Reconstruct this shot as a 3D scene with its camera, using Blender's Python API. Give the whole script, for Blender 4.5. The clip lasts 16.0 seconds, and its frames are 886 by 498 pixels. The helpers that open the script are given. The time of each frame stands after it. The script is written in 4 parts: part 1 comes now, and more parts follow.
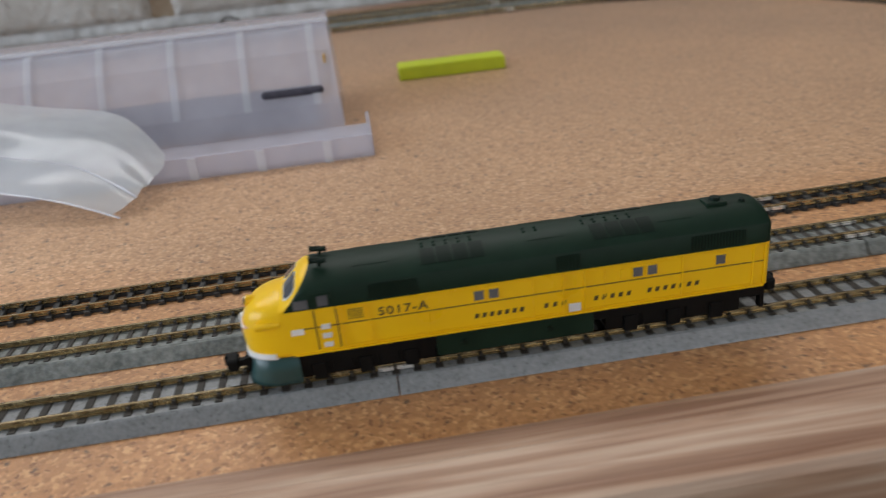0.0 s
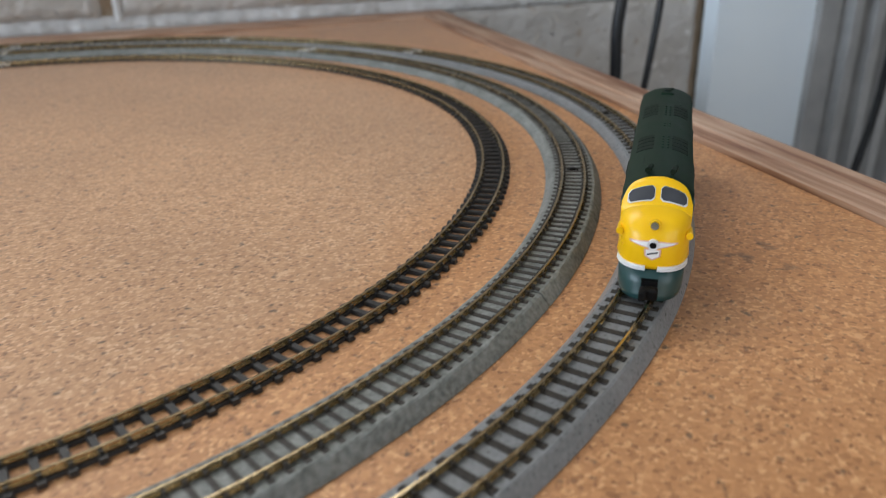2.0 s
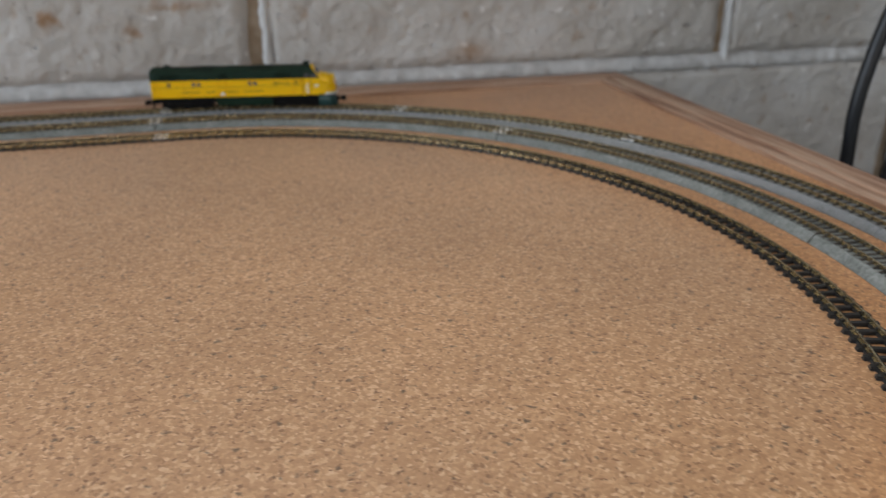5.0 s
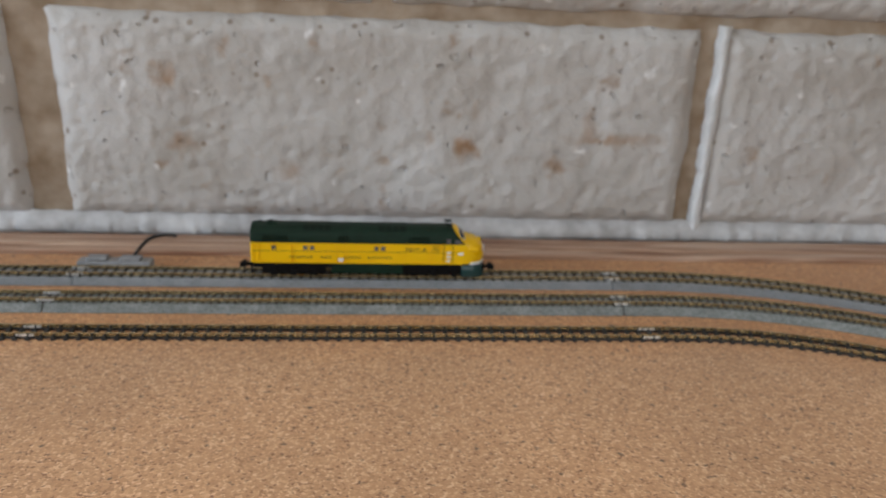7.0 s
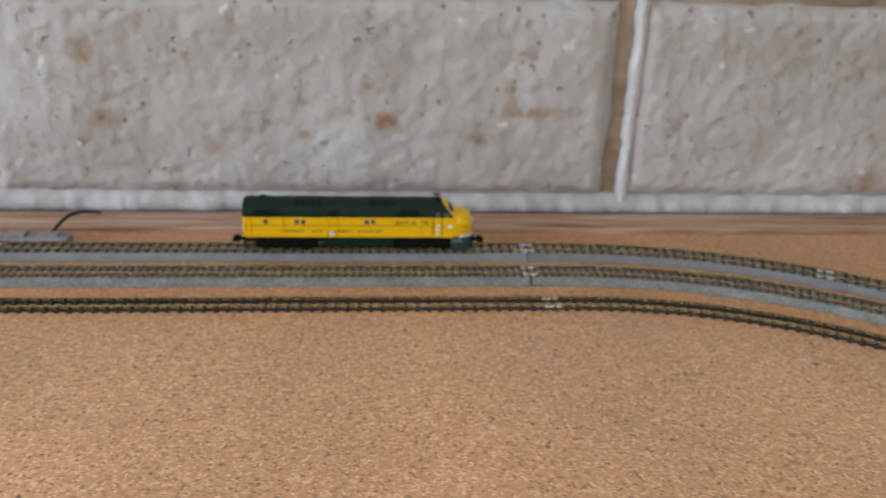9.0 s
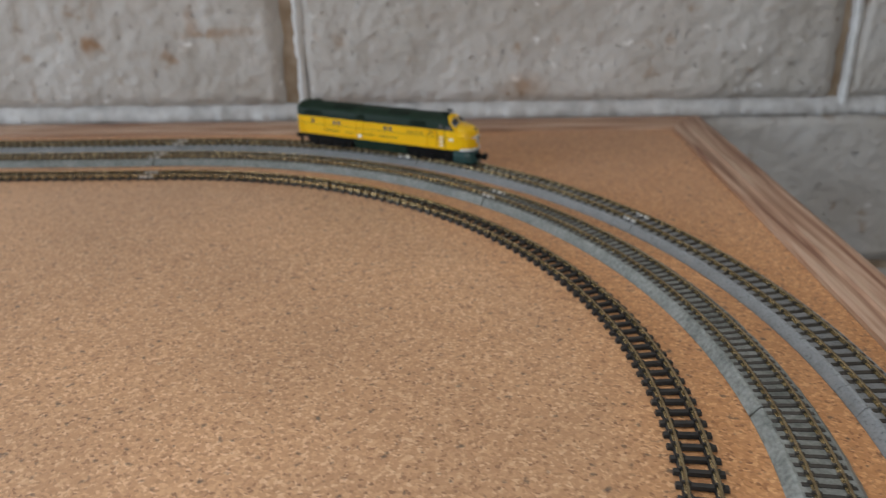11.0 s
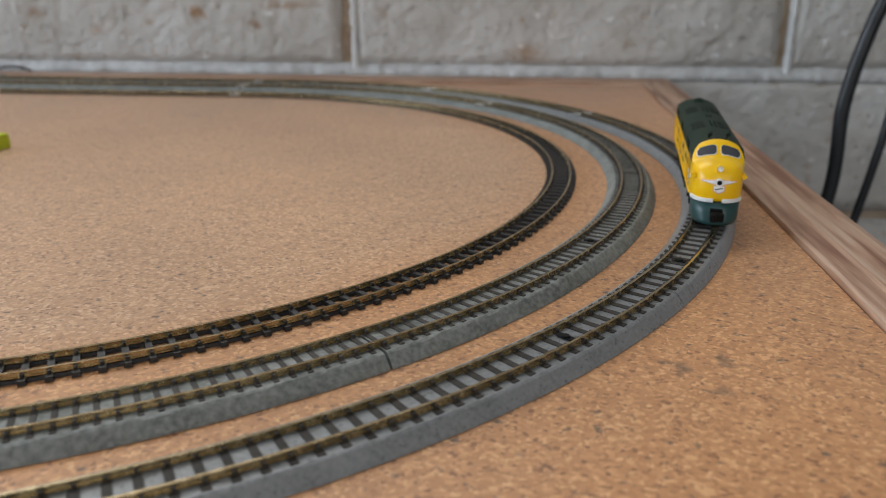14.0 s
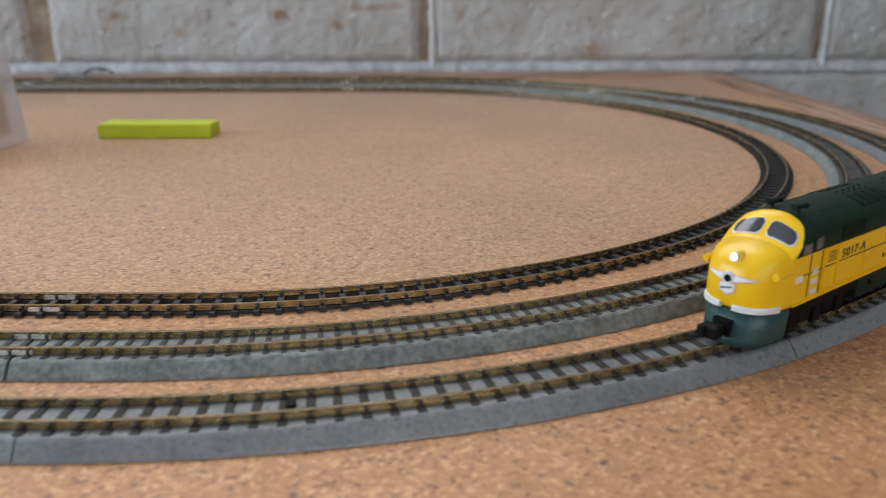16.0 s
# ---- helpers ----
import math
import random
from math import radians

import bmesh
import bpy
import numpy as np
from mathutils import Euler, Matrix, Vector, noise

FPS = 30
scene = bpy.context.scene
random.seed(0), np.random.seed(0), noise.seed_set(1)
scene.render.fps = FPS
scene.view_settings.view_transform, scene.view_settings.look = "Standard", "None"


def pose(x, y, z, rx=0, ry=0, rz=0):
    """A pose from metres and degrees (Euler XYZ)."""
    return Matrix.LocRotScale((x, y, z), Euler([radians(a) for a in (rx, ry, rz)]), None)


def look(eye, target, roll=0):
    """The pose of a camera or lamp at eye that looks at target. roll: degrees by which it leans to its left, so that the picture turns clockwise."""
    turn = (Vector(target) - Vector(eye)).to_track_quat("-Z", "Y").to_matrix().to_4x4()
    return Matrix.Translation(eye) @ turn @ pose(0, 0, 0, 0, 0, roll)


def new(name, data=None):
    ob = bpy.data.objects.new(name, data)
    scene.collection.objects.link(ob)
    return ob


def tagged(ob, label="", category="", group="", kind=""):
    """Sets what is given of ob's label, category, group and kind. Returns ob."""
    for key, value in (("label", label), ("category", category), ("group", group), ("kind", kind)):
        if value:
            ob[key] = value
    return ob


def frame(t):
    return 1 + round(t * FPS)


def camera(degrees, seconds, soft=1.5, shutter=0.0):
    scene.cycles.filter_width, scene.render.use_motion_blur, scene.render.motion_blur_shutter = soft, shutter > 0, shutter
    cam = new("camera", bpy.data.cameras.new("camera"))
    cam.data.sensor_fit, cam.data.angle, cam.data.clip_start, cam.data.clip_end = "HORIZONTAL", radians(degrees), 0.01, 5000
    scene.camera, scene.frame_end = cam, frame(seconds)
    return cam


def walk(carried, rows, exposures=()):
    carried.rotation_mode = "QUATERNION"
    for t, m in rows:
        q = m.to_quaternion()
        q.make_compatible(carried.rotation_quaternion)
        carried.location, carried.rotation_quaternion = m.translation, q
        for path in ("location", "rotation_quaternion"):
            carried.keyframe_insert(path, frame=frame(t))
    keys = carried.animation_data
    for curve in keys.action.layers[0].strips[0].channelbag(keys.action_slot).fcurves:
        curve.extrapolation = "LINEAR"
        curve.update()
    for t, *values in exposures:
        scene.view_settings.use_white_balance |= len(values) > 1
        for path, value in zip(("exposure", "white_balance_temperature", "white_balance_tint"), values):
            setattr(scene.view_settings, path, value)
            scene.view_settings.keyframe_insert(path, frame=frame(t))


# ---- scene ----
cam = camera(59.60, 16.0, soft=0.55, shutter=0.2)
cam.data.dof.use_dof = True
cam.data.dof.focus_distance = 0.232
cam.data.dof.aperture_fstop = 15.0
PATH = [
    (0.0, pose(-0.2259, -0.9010, 0.1149, 64.89, 5.50, -7.64)),
    (0.2, pose(-0.2194, -0.9120, 0.1200, 64.45, 3.65, -11.10)),
    (0.5, pose(-0.1849, -0.9081, 0.1144, 65.57, 2.31, -13.48)),
    (1.0, pose(-0.0724, -0.8772, 0.1238, 65.55, 2.06, -15.39)),
    (1.5, pose(0.0142, -0.8382, 0.1230, 65.58, 1.67, -17.22)),
    (2.0, pose(0.0683, -0.7970, 0.1079, 65.67, 1.21, -17.66)),
    (2.5, pose(0.0871, -0.7489, 0.1175, 65.60, 1.24, -17.81)),
    (3.0, pose(0.0683, -0.7089, 0.1229, 65.99, 0.95, -16.96)),
    (3.2, pose(0.0619, -0.6992, 0.1206, 66.15, 0.63, -16.83)),
    (5.3, pose(-0.0245, -0.6527, 0.1365, 67.60, 0.02, -11.18)),
    (5.5, pose(-0.0461, -0.6331, 0.1425, 69.02, -0.33, -9.63)),
    (6.0, pose(-0.1316, -0.5585, 0.1764, 67.90, -1.35, -7.23)),
    (6.5, pose(-0.1755, -0.5123, 0.1676, 68.54, -1.93, -5.34)),
    (7.0, pose(-0.2112, -0.4884, 0.1880, 68.31, -2.40, -4.07)),
    (7.5, pose(-0.2200, -0.4785, 0.1885, 67.82, -2.41, -3.13)),
    (8.0, pose(-0.2153, -0.4817, 0.1791, 67.73, -2.37, -3.01)),
    (8.5, pose(-0.1974, -0.4866, 0.1785, 67.54, -2.15, -3.19)),
    (9.0, pose(-0.1575, -0.4977, 0.1856, 67.04, -1.74, -3.87)),
    (9.5, pose(-0.0943, -0.5167, 0.1629, 66.98, -1.39, -5.16)),
    (10.0, pose(-0.0003, -0.5482, 0.1581, 66.59, -0.70, -3.99)),
    (12.3, pose(0.2098, -0.7006, 0.1209, 68.61, 1.41, 7.89)),
    (12.5, pose(0.2139, -0.7179, 0.1143, 69.12, 1.17, 8.21)),
    (13.0, pose(0.2088, -0.7464, 0.1055, 69.93, 0.90, 8.53)),
    (13.5, pose(0.2054, -0.7715, 0.1097, 70.09, 0.61, 8.19)),
    (14.0, pose(0.1887, -0.7931, 0.0943, 70.91, 0.11, 6.69)),
    (14.5, pose(0.1562, -0.8053, 0.0931, 71.41, -0.39, 4.30)),
    (15.0, pose(0.1026, -0.8246, 0.0864, 71.56, -0.63, 2.15)),
    (15.5, pose(0.0563, -0.8436, 0.0841, 71.77, -0.42, 1.17)),
    (16.0, pose(0.0272, -0.8661, 0.0862, 71.68, 0.29, 0.69)),
]
walk(cam, PATH, exposures=[(0.0, -0.40, 6500, 10), (0.5, -0.10, 6500, 10), (1.5, -0.02, 6500, 10), (2.5, 0.0, 6300, 10), (3.2, -0.03, 6300, 10), (5.3, -0.30, 6550, 10), (6.0, -0.34, 6500, 11), (6.5, -0.16, 6550, 11), (7.0, -0.02, 6600, 11), (9.0, 0.10, 6550, 12), (9.5, 0.14, 6550, 12), (10.0, -0.10, 6600, 11), (12.5, -0.09, 6450, 10), (14.0, -0.10, 6400, 9), (16.0, -0.10, 6150, 9)])

# ---- world and light ----
world = bpy.data.worlds.new("sky")
scene.world = world
world.use_nodes = True
wn = world.node_tree.nodes
sky = wn.new("ShaderNodeTexSky")
sky.sky_type = "NISHITA"
sky.sun_disc = False
sky.sun_elevation = radians(40)
sky.sun_rotation = radians(120)
world.node_tree.links.new(sky.outputs[0], wn["Background"].inputs[0])
wn["Background"].inputs[1].default_value = 0.12

ROOM = (-2.3, 2.6, -2.4, 0.0, -0.77, 1.75)      # x0 x1 y0 y1 z0 z1


def area_lamp(name, eye, target, w, h, watts, color):
    lamp = bpy.data.lights.new(name, "AREA")
    lamp.shape, lamp.size, lamp.size_y = "RECTANGLE", w, h
    lamp.energy, lamp.color = watts, color
    ob = new(name, lamp)
    ob.matrix_world = look(eye, target)
    return ob


area_lamp("west_window_daylight", (-2.22, -1.0, 0.62), (0.0, -0.9, 0.35), 1.5, 1.0, 37, (0.76, 0.87, 1.0))
area_lamp("north_window_daylight", (-0.45, 0.10, 1.03), (-0.45, -0.9, 1.03), 1.5, 0.78, 20, (1.0, 0.98, 0.95))
# added fill from the south; no doorway is known on that side
area_lamp("south_fill_light", (0.6, -2.32, 0.75), (0.3, -0.3, 0.3), 1.6, 1.5, 11, (1.0, 0.93, 0.85))

# ---- materials ----


def mat(name, a, b, rough=0.6, metal=0.0, scale=200.0, bump=0.0, bump_scale=None, spec=0.5, detail=4.0, lo=0.35, hi=0.65, rvar=0.08, random_tint=0.0, stretch=(1, 1, 1)):
    """Two-tone noise material with a second, coarser stain and bump."""
    m = bpy.data.materials.new(name)
    m.use_nodes = True
    nt = m.node_tree
    bs = nt.nodes["Principled BSDF"]
    tc = nt.nodes.new("ShaderNodeTexCoord")
    mp = nt.nodes.new("ShaderNodeMapping")
    mp.inputs["Scale"].default_value = stretch
    nt.links.new(tc.outputs["Object"], mp.inputs[0])
    n1 = nt.nodes.new("ShaderNodeTexNoise")
    n1.inputs["Scale"].default_value, n1.inputs["Detail"].default_value = scale, detail
    nt.links.new(mp.outputs[0], n1.inputs[0])
    n2 = nt.nodes.new("ShaderNodeTexNoise")
    n2.inputs["Scale"].default_value, n2.inputs["Detail"].default_value = scale * 0.13, 3
    nt.links.new(mp.outputs[0], n2.inputs[0])
    ad = nt.nodes.new("ShaderNodeMath")
    ad.operation = "MULTIPLY_ADD"
    ad.inputs[1].default_value = 0.6
    mu = nt.nodes.new("ShaderNodeMath")
    mu.operation = "MULTIPLY"
    mu.inputs[1].default_value = 0.4
    nt.links.new(n2.outputs[0], mu.inputs[0])
    nt.links.new(n1.outputs[0], ad.inputs[0])
    nt.links.new(mu.outputs[0], ad.inputs[2])
    cr = nt.nodes.new("ShaderNodeValToRGB")
    cr.color_ramp.elements[0].position, cr.color_ramp.elements[1].position = lo, hi
    cr.color_ramp.elements[0].color, cr.color_ramp.elements[1].color = (*a, 1), (*b, 1)
    nt.links.new(ad.outputs[0], cr.inputs[0])
    col = cr.outputs[0]
    if random_tint:
        oi = nt.nodes.new("ShaderNodeObjectInfo")
        hsv = nt.nodes.new("ShaderNodeHueSaturation")
        mr = nt.nodes.new("ShaderNodeMapRange")
        mr.inputs[3].default_value, mr.inputs[4].default_value = 1 - random_tint, 1 + random_tint
        nt.links.new(oi.outputs["Random"], mr.inputs[0])
        nt.links.new(mr.outputs[0], hsv.inputs["Value"])
        nt.links.new(col, hsv.inputs["Color"])
        col = hsv.outputs[0]
    nt.links.new(col, bs.inputs["Base Color"])
    bs.inputs["Metallic"].default_value = metal
    bs.inputs["Specular IOR Level"].default_value = spec
    rr = nt.nodes.new("ShaderNodeMapRange")
    rr.inputs[3].default_value, rr.inputs[4].default_value = max(0.02, rough - rvar), min(1, rough + rvar)
    nt.links.new(n1.outputs[0], rr.inputs[0])
    nt.links.new(rr.outputs[0], bs.inputs["Roughness"])
    if bump:
        bn = nt.nodes.new("ShaderNodeBump")
        bn.inputs["Strength"].default_value = min(1.0, bump)
        bn.inputs["Distance"].default_value = 0.0006
        n3 = nt.nodes.new("ShaderNodeTexNoise")
        n3.inputs["Scale"].default_value, n3.inputs["Detail"].default_value = bump_scale or scale, 5
        nt.links.new(mp.outputs[0], n3.inputs[0])
        nt.links.new(n3.outputs[0], bn.inputs["Height"])
        nt.links.new(bn.outputs[0], bs.inputs["Normal"])
    return m


def cork_material():
    m = bpy.data.materials.new("cork")
    m.use_nodes = True
    nt = m.node_tree
    N, K = nt.nodes.new, nt.links.new
    bs = nt.nodes["Principled BSDF"]
    tc = N("ShaderNodeTexCoord")
    warp = N("ShaderNodeTexNoise")
    warp.inputs["Scale"].default_value = 350
    K(tc.outputs["Object"], warp.inputs[0])
    wm = N("ShaderNodeVectorMath")
    wm.operation = "MULTIPLY_ADD"
    wm.inputs[1].default_value = (0.0016, 0.0016, 0.0016)
    K(warp.outputs["Color"], wm.inputs[0])
    K(tc.outputs["Object"], wm.inputs[2])
    vo = N("ShaderNodeTexVoronoi")
    vo.inputs["Scale"].default_value = 900
    K(wm.outputs[0], vo.inputs["Vector"])
    sep = N("ShaderNodeSeparateColor")
    K(vo.outputs["Color"], sep.inputs[0])
    ramp = N("ShaderNodeValToRGB")
    e = ramp.color_ramp.elements
    e[0].position, e[0].color = 0.0, (0.27, 0.132, 0.061, 1)
    e[1].position, e[1].color = 1.0, (0.72, 0.47, 0.275, 1)
    for pos, c in ((0.06, (0.38, 0.198, 0.094, 1)), (0.15, (0.472, 0.256, 0.122, 1)), (0.55, (0.53, 0.295, 0.147, 1)), (0.82, (0.61, 0.355, 0.184, 1))):
        el = e.new(pos)
        el.color = c
    K(sep.outputs[0], ramp.inputs[0])
    # larger soft stains
    st = N("ShaderNodeTexNoise")
    st.inputs["Scale"].default_value, st.inputs["Detail"].default_value = 9, 4
    K(tc.outputs["Object"], st.inputs[0])
    sr = N("ShaderNodeMapRange")
    sr.inputs[1].default_value, sr.inputs[2].default_value = 0.3, 0.7
    sr.inputs[3].default_value, sr.inputs[4].default_value = 0.88, 1.08
    K(st.outputs[0], sr.inputs[0])
    # rare dark flecks
    fl = N("ShaderNodeTexVoronoi")
    fl.inputs["Scale"].default_value = 330
    K(wm.outputs[0], fl.inputs["Vector"])
    fs = N("ShaderNodeSeparateColor")
    K(fl.outputs["Color"], fs.inputs[0])
    fd = N("ShaderNodeMapRange")
    fd.inputs[1].default_value, fd.inputs[2].default_value = 0.10, 0.26
    fd.inputs[3].default_value, fd.inputs[4].default_value = 0.74, 1.0
    K(fl.outputs["Distance"], fd.inputs[0])
    fm = N("ShaderNodeMath")
    fm.operation = "GREATER_THAN"
    fm.inputs[1].default_value = 0.022
    K(fs.outputs[0], fm.inputs[0])
    fx = N("ShaderNodeMath")
    fx.operation = "MAXIMUM"
    K(fd.outputs[0], fx.inputs[0])
    K(fm.outputs[0], fx.inputs[1])
    mu = N("ShaderNodeMath")
    mu.operation = "MULTIPLY"
    K(sr.outputs[0], mu.inputs[0])
    K(fx.outputs[0], mu.inputs[1])
    hs = N("ShaderNodeHueSaturation")
    K(mu.outputs[0], hs.inputs["Value"])
    K(ramp.outputs[0], hs.inputs["Color"])
    # the cork is paler inside the loop, more orange under and round the tracks
    rel = N("ShaderNodeVectorMath")
    rel.operation = "SUBTRACT"
    rel.inputs[1].default_value = (-0.0582, -0.3983, 0)
    K(tc.outputs["Object"], rel.inputs[0])
    flat = N("ShaderNodeVectorMath")
    flat.operation = "MAXIMUM"
    flat.inputs[1].default_value = (0, -10, 0)
    K(rel.outputs[0], flat.inputs[0])
    away = N("ShaderNodeVectorMath")
    away.operation = "LENGTH"
    K(flat.outputs[0], away.inputs[0])
    loop_dist = N("ShaderNodeMath")
    loop_dist.operation = "MULTIPLY_ADD"
    loop_dist.inputs[1].default_value = 0.05
    K(st.outputs[0], loop_dist.inputs[0])
    K(away.outputs["Value"], loop_dist.inputs[2])
    edge = N("ShaderNodeMapRange")
    edge.inputs[1].default_value, edge.inputs[2].default_value = 0.255, 0.300
    K(loop_dist.outputs[0], edge.inputs[0])
    tinted = N("ShaderNodeMix")
    tinted.data_type, tinted.blend_type = "RGBA", "MULTIPLY"
    K(edge.outputs[0], tinted.inputs[0])
    K(hs.outputs[0], tinted.inputs[6])
    tinted.inputs[7].default_value = (1.0, 0.86, 0.68, 1)
    # sooty smudges near the edge
    col = tinted.outputs[2]
    sn = N("ShaderNodeTexNoise")
    sn.inputs["Scale"].default_value, sn.inputs["Detail"].default_value = 260, 4
    K(tc.outputs["Object"], sn.inputs[0])
    for x, y, r in ((0.2285, -0.6085, 0.0075), (0.2410, -0.6050, 0.0060), (0.2370, -0.6200, 0.0045)):
        ds = N("ShaderNodeVectorMath")
        ds.operation = "DISTANCE"
        ds.inputs[1].default_value = (x, y, 0)
        K(tc.outputs["Object"], ds.inputs[0])
        fade = N("ShaderNodeMapRange")
        fade.inputs[1].default_value, fade.inputs[2].default_value = 0.0, r
        fade.inputs[3].default_value, fade.inputs[4].default_value = 0.62, 0.36
        K(ds.outputs["Value"], fade.inputs[0])
        lt = N("ShaderNodeMath")
        lt.operation = "SUBTRACT"
        K(fade.outputs[0], lt.inputs[0])
        K(sn.outputs[0], lt.inputs[1])
        am = N("ShaderNodeMapRange")
        am.inputs[1].default_value, am.inputs[2].default_value = -0.02, 0.10
        am.inputs[3].default_value, am.inputs[4].default_value = 0.0, 0.48
        K(lt.outputs[0], am.inputs[0])
        mk = N("ShaderNodeMix")
        mk.data_type = "RGBA"
        K(am.outputs[0], mk.inputs[0])
        K(col, mk.inputs[6])
        mk.inputs[7].default_value = (0.07, 0.045, 0.03, 1)
        col = mk.outputs[2]
    K(col, bs.inputs["Base Color"])
    bs.inputs["Roughness"].default_value = 0.46
    bs.inputs["Specular IOR Level"].default_value = 0.5
    bs.inputs["Sheen Weight"].default_value, bs.inputs["Sheen Roughness"].default_value = 0.13, 0.45
    bn = N("ShaderNodeBump")
    bn.inputs["Strength"].default_value, bn.inputs["Distance"].default_value = 0.45, 0.0005
    hm = N("ShaderNodeMath")
    hm.operation = "ADD"
    K(sep.outputs[1], hm.inputs[0])
    K(warp.outputs[0], hm.inputs[1])
    K(hm.outputs[0], bn.inputs["Height"])
    K(bn.outputs[0], bs.inputs["Normal"])
    return m


def wood_material(name, along, a, b, c):
    """Sawn reddish timber; along: 0 for grain on x, 1 for grain on y."""
    m = bpy.data.materials.new(name)
    m.use_nodes = True
    nt = m.node_tree
    N, K = nt.nodes.new, nt.links.new
    bs = nt.nodes["Principled BSDF"]
    tc = N("ShaderNodeTexCoord")
    mp = N("ShaderNodeMapping")
    mp.inputs["Scale"].default_value = (1, 22, 22) if along == 0 else (22, 1, 22)
    K(tc.outputs["Object"], mp.inputs[0])
    n = N("ShaderNodeTexNoise")
    n.inputs["Scale"].default_value, n.inputs["Detail"].default_value, n.inputs["Distortion"].default_value = 9, 6, 0.6
    K(mp.outputs[0], n.inputs[0])
    r = N("ShaderNodeValToRGB")
    e = r.color_ramp.elements
    e[0].position, e[0].color = 0.36, (*a, 1)
    e[1].position, e[1].color = 0.64, (*c, 1)
    el = e.new(0.5)
    el.color = (*b, 1)
    K(n.outputs[0], r.inputs[0])
    f = N("ShaderNodeTexNoise")
    f.inputs["Scale"].default_value, f.inputs["Detail"].default_value = 60, 3
    K(mp.outputs[0], f.inputs[0])
    mx = N("ShaderNodeMix")
    mx.data_type, mx.blend_type = "RGBA", "MULTIPLY"
    mx.inputs[0].default_value = 0.35
    K(r.outputs[0], mx.inputs[6])
    K(f.outputs[0], mx.inputs[7])
    K(mx.outputs[2], bs.inputs["Base Color"])
    bs.inputs["Roughness"].default_value = 0.5
    bn = N("ShaderNodeBump")
    bn.inputs["Strength"].default_value, bn.inputs["Distance"].default_value = 0.35, 0.0004
    K(f.outputs[0], bn.inputs["Height"])
    K(bn.outputs[0], bs.inputs["Normal"])
    return m


def brick_material():
    """Old cream paint over rough block: pits, rusty stains, chalky patches."""
    m = bpy.data.materials.new("painted_block")
    m.use_nodes = True
    nt = m.node_tree
    N, K = nt.nodes.new, nt.links.new
    bs = nt.nodes["Principled BSDF"]
    tc = N("ShaderNodeTexCoord")
    geo = N("ShaderNodeNewGeometry")
    pos = geo.outputs["Position"]
    big = N("ShaderNodeTexNoise")
    big.inputs["Scale"].default_value, big.inputs["Detail"].default_value = 14, 5
    K(pos, big.inputs[0])
    r1 = N("ShaderNodeValToRGB")
    e = r1.color_ramp.elements
    e[0].position, e[0].color = 0.32, (0.41, 0.38, 0.345, 1)
    e[1].position, e[1].color = 0.66, (0.54, 0.525, 0.505, 1)
    K(big.outputs[0], r1.inputs[0])
    # rust and dirt blotches
    wp = N("ShaderNodeTexNoise")
    wp.inputs["Scale"].default_value, wp.inputs["Detail"].default_value = 90, 3
    K(pos, wp.inputs[0])
    wv = N("ShaderNodeVectorMath")
    wv.operation = "MULTIPLY_ADD"
    wv.inputs[1].default_value = (0.02, 0.02, 0.02)
    K(wp.outputs["Color"], wv.inputs[0])
    K(pos, wv.inputs[2])
    sp = N("ShaderNodeTexVoronoi")
    sp.inputs["Scale"].default_value = 70
    K(wv.outputs[0], sp.inputs["Vector"])
    sc = N("ShaderNodeSeparateColor")
    K(sp.outputs["Color"], sc.inputs[0])
    sr = N("ShaderNodeMapRange")
    sr.inputs[1].default_value, sr.inputs[2].default_value = 0.06, 0.40
    sr.inputs[3].default_value, sr.inputs[4].default_value = 0.55, 0.0
    K(sp.outputs["Distance"], sr.inputs[0])
    sg = N("ShaderNodeMath")
    sg.operation = "LESS_THAN"
    sg.inputs[1].default_value = 0.20
    K(sc.outputs[0], sg.inputs[0])
    sm = N("ShaderNodeMath")
    sm.operation = "MULTIPLY"
    K(sr.outputs[0], sm.inputs[0])
    K(sg.outputs[0], sm.inputs[1])
    mx = N("ShaderNodeMix")
    mx.data_type = "RGBA"
    K(sm.outputs[0], mx.inputs[0])
    K(r1.outputs[0], mx.inputs[6])
    mx.inputs[7].default_value = (0.30, 0.175, 0.085, 1)
    # white chips
    wc = N("ShaderNodeMath")
    wc.operation = "GREATER_THAN"
    wc.inputs[1].default_value = 0.80
    K(sc.outputs[0], wc.inputs[0])
    wr = N("ShaderNodeMapRange")
    wr.inputs[1].default_value, wr.inputs[2].default_value = 0.06, 0.26
    wr.inputs[3].default_value, wr.inputs[4].default_value = 0.8, 0.0
    K(sp.outputs["Distance"], wr.inputs[0])
    wx = N("ShaderNodeMath")
    wx.operation = "MULTIPLY"
    K(wc.outputs[0], wx.inputs[0])
    K(wr.outputs[0], wx.inputs[1])
    m2 = N("ShaderNodeMix")
    m2.data_type = "RGBA"
    K(wx.outputs[0], m2.inputs[0])
    K(mx.outputs[2], m2.inputs[6])
    m2.inputs[7].default_value = (0.82, 0.81, 0.80, 1)
    # small dark pits, each about the size of a match head
    col = m2.outputs[2]
    dp = N("ShaderNodeTexVoronoi")
    dp.inputs["Scale"].default_value = 120
    K(pos, dp.inputs["Vector"])
    dc = N("ShaderNodeSeparateColor")
    K(dp.outputs["Color"], dc.inputs[0])
    dl = N("ShaderNodeMath")
    dl.operation = "LESS_THAN"
    dl.inputs[1].default_value = 0.13
    K(dc.outputs[1], dl.inputs[0])
    dr = N("ShaderNodeMapRange")
    dr.inputs[1].default_value, dr.inputs[2].default_value = 0.16, 0.30
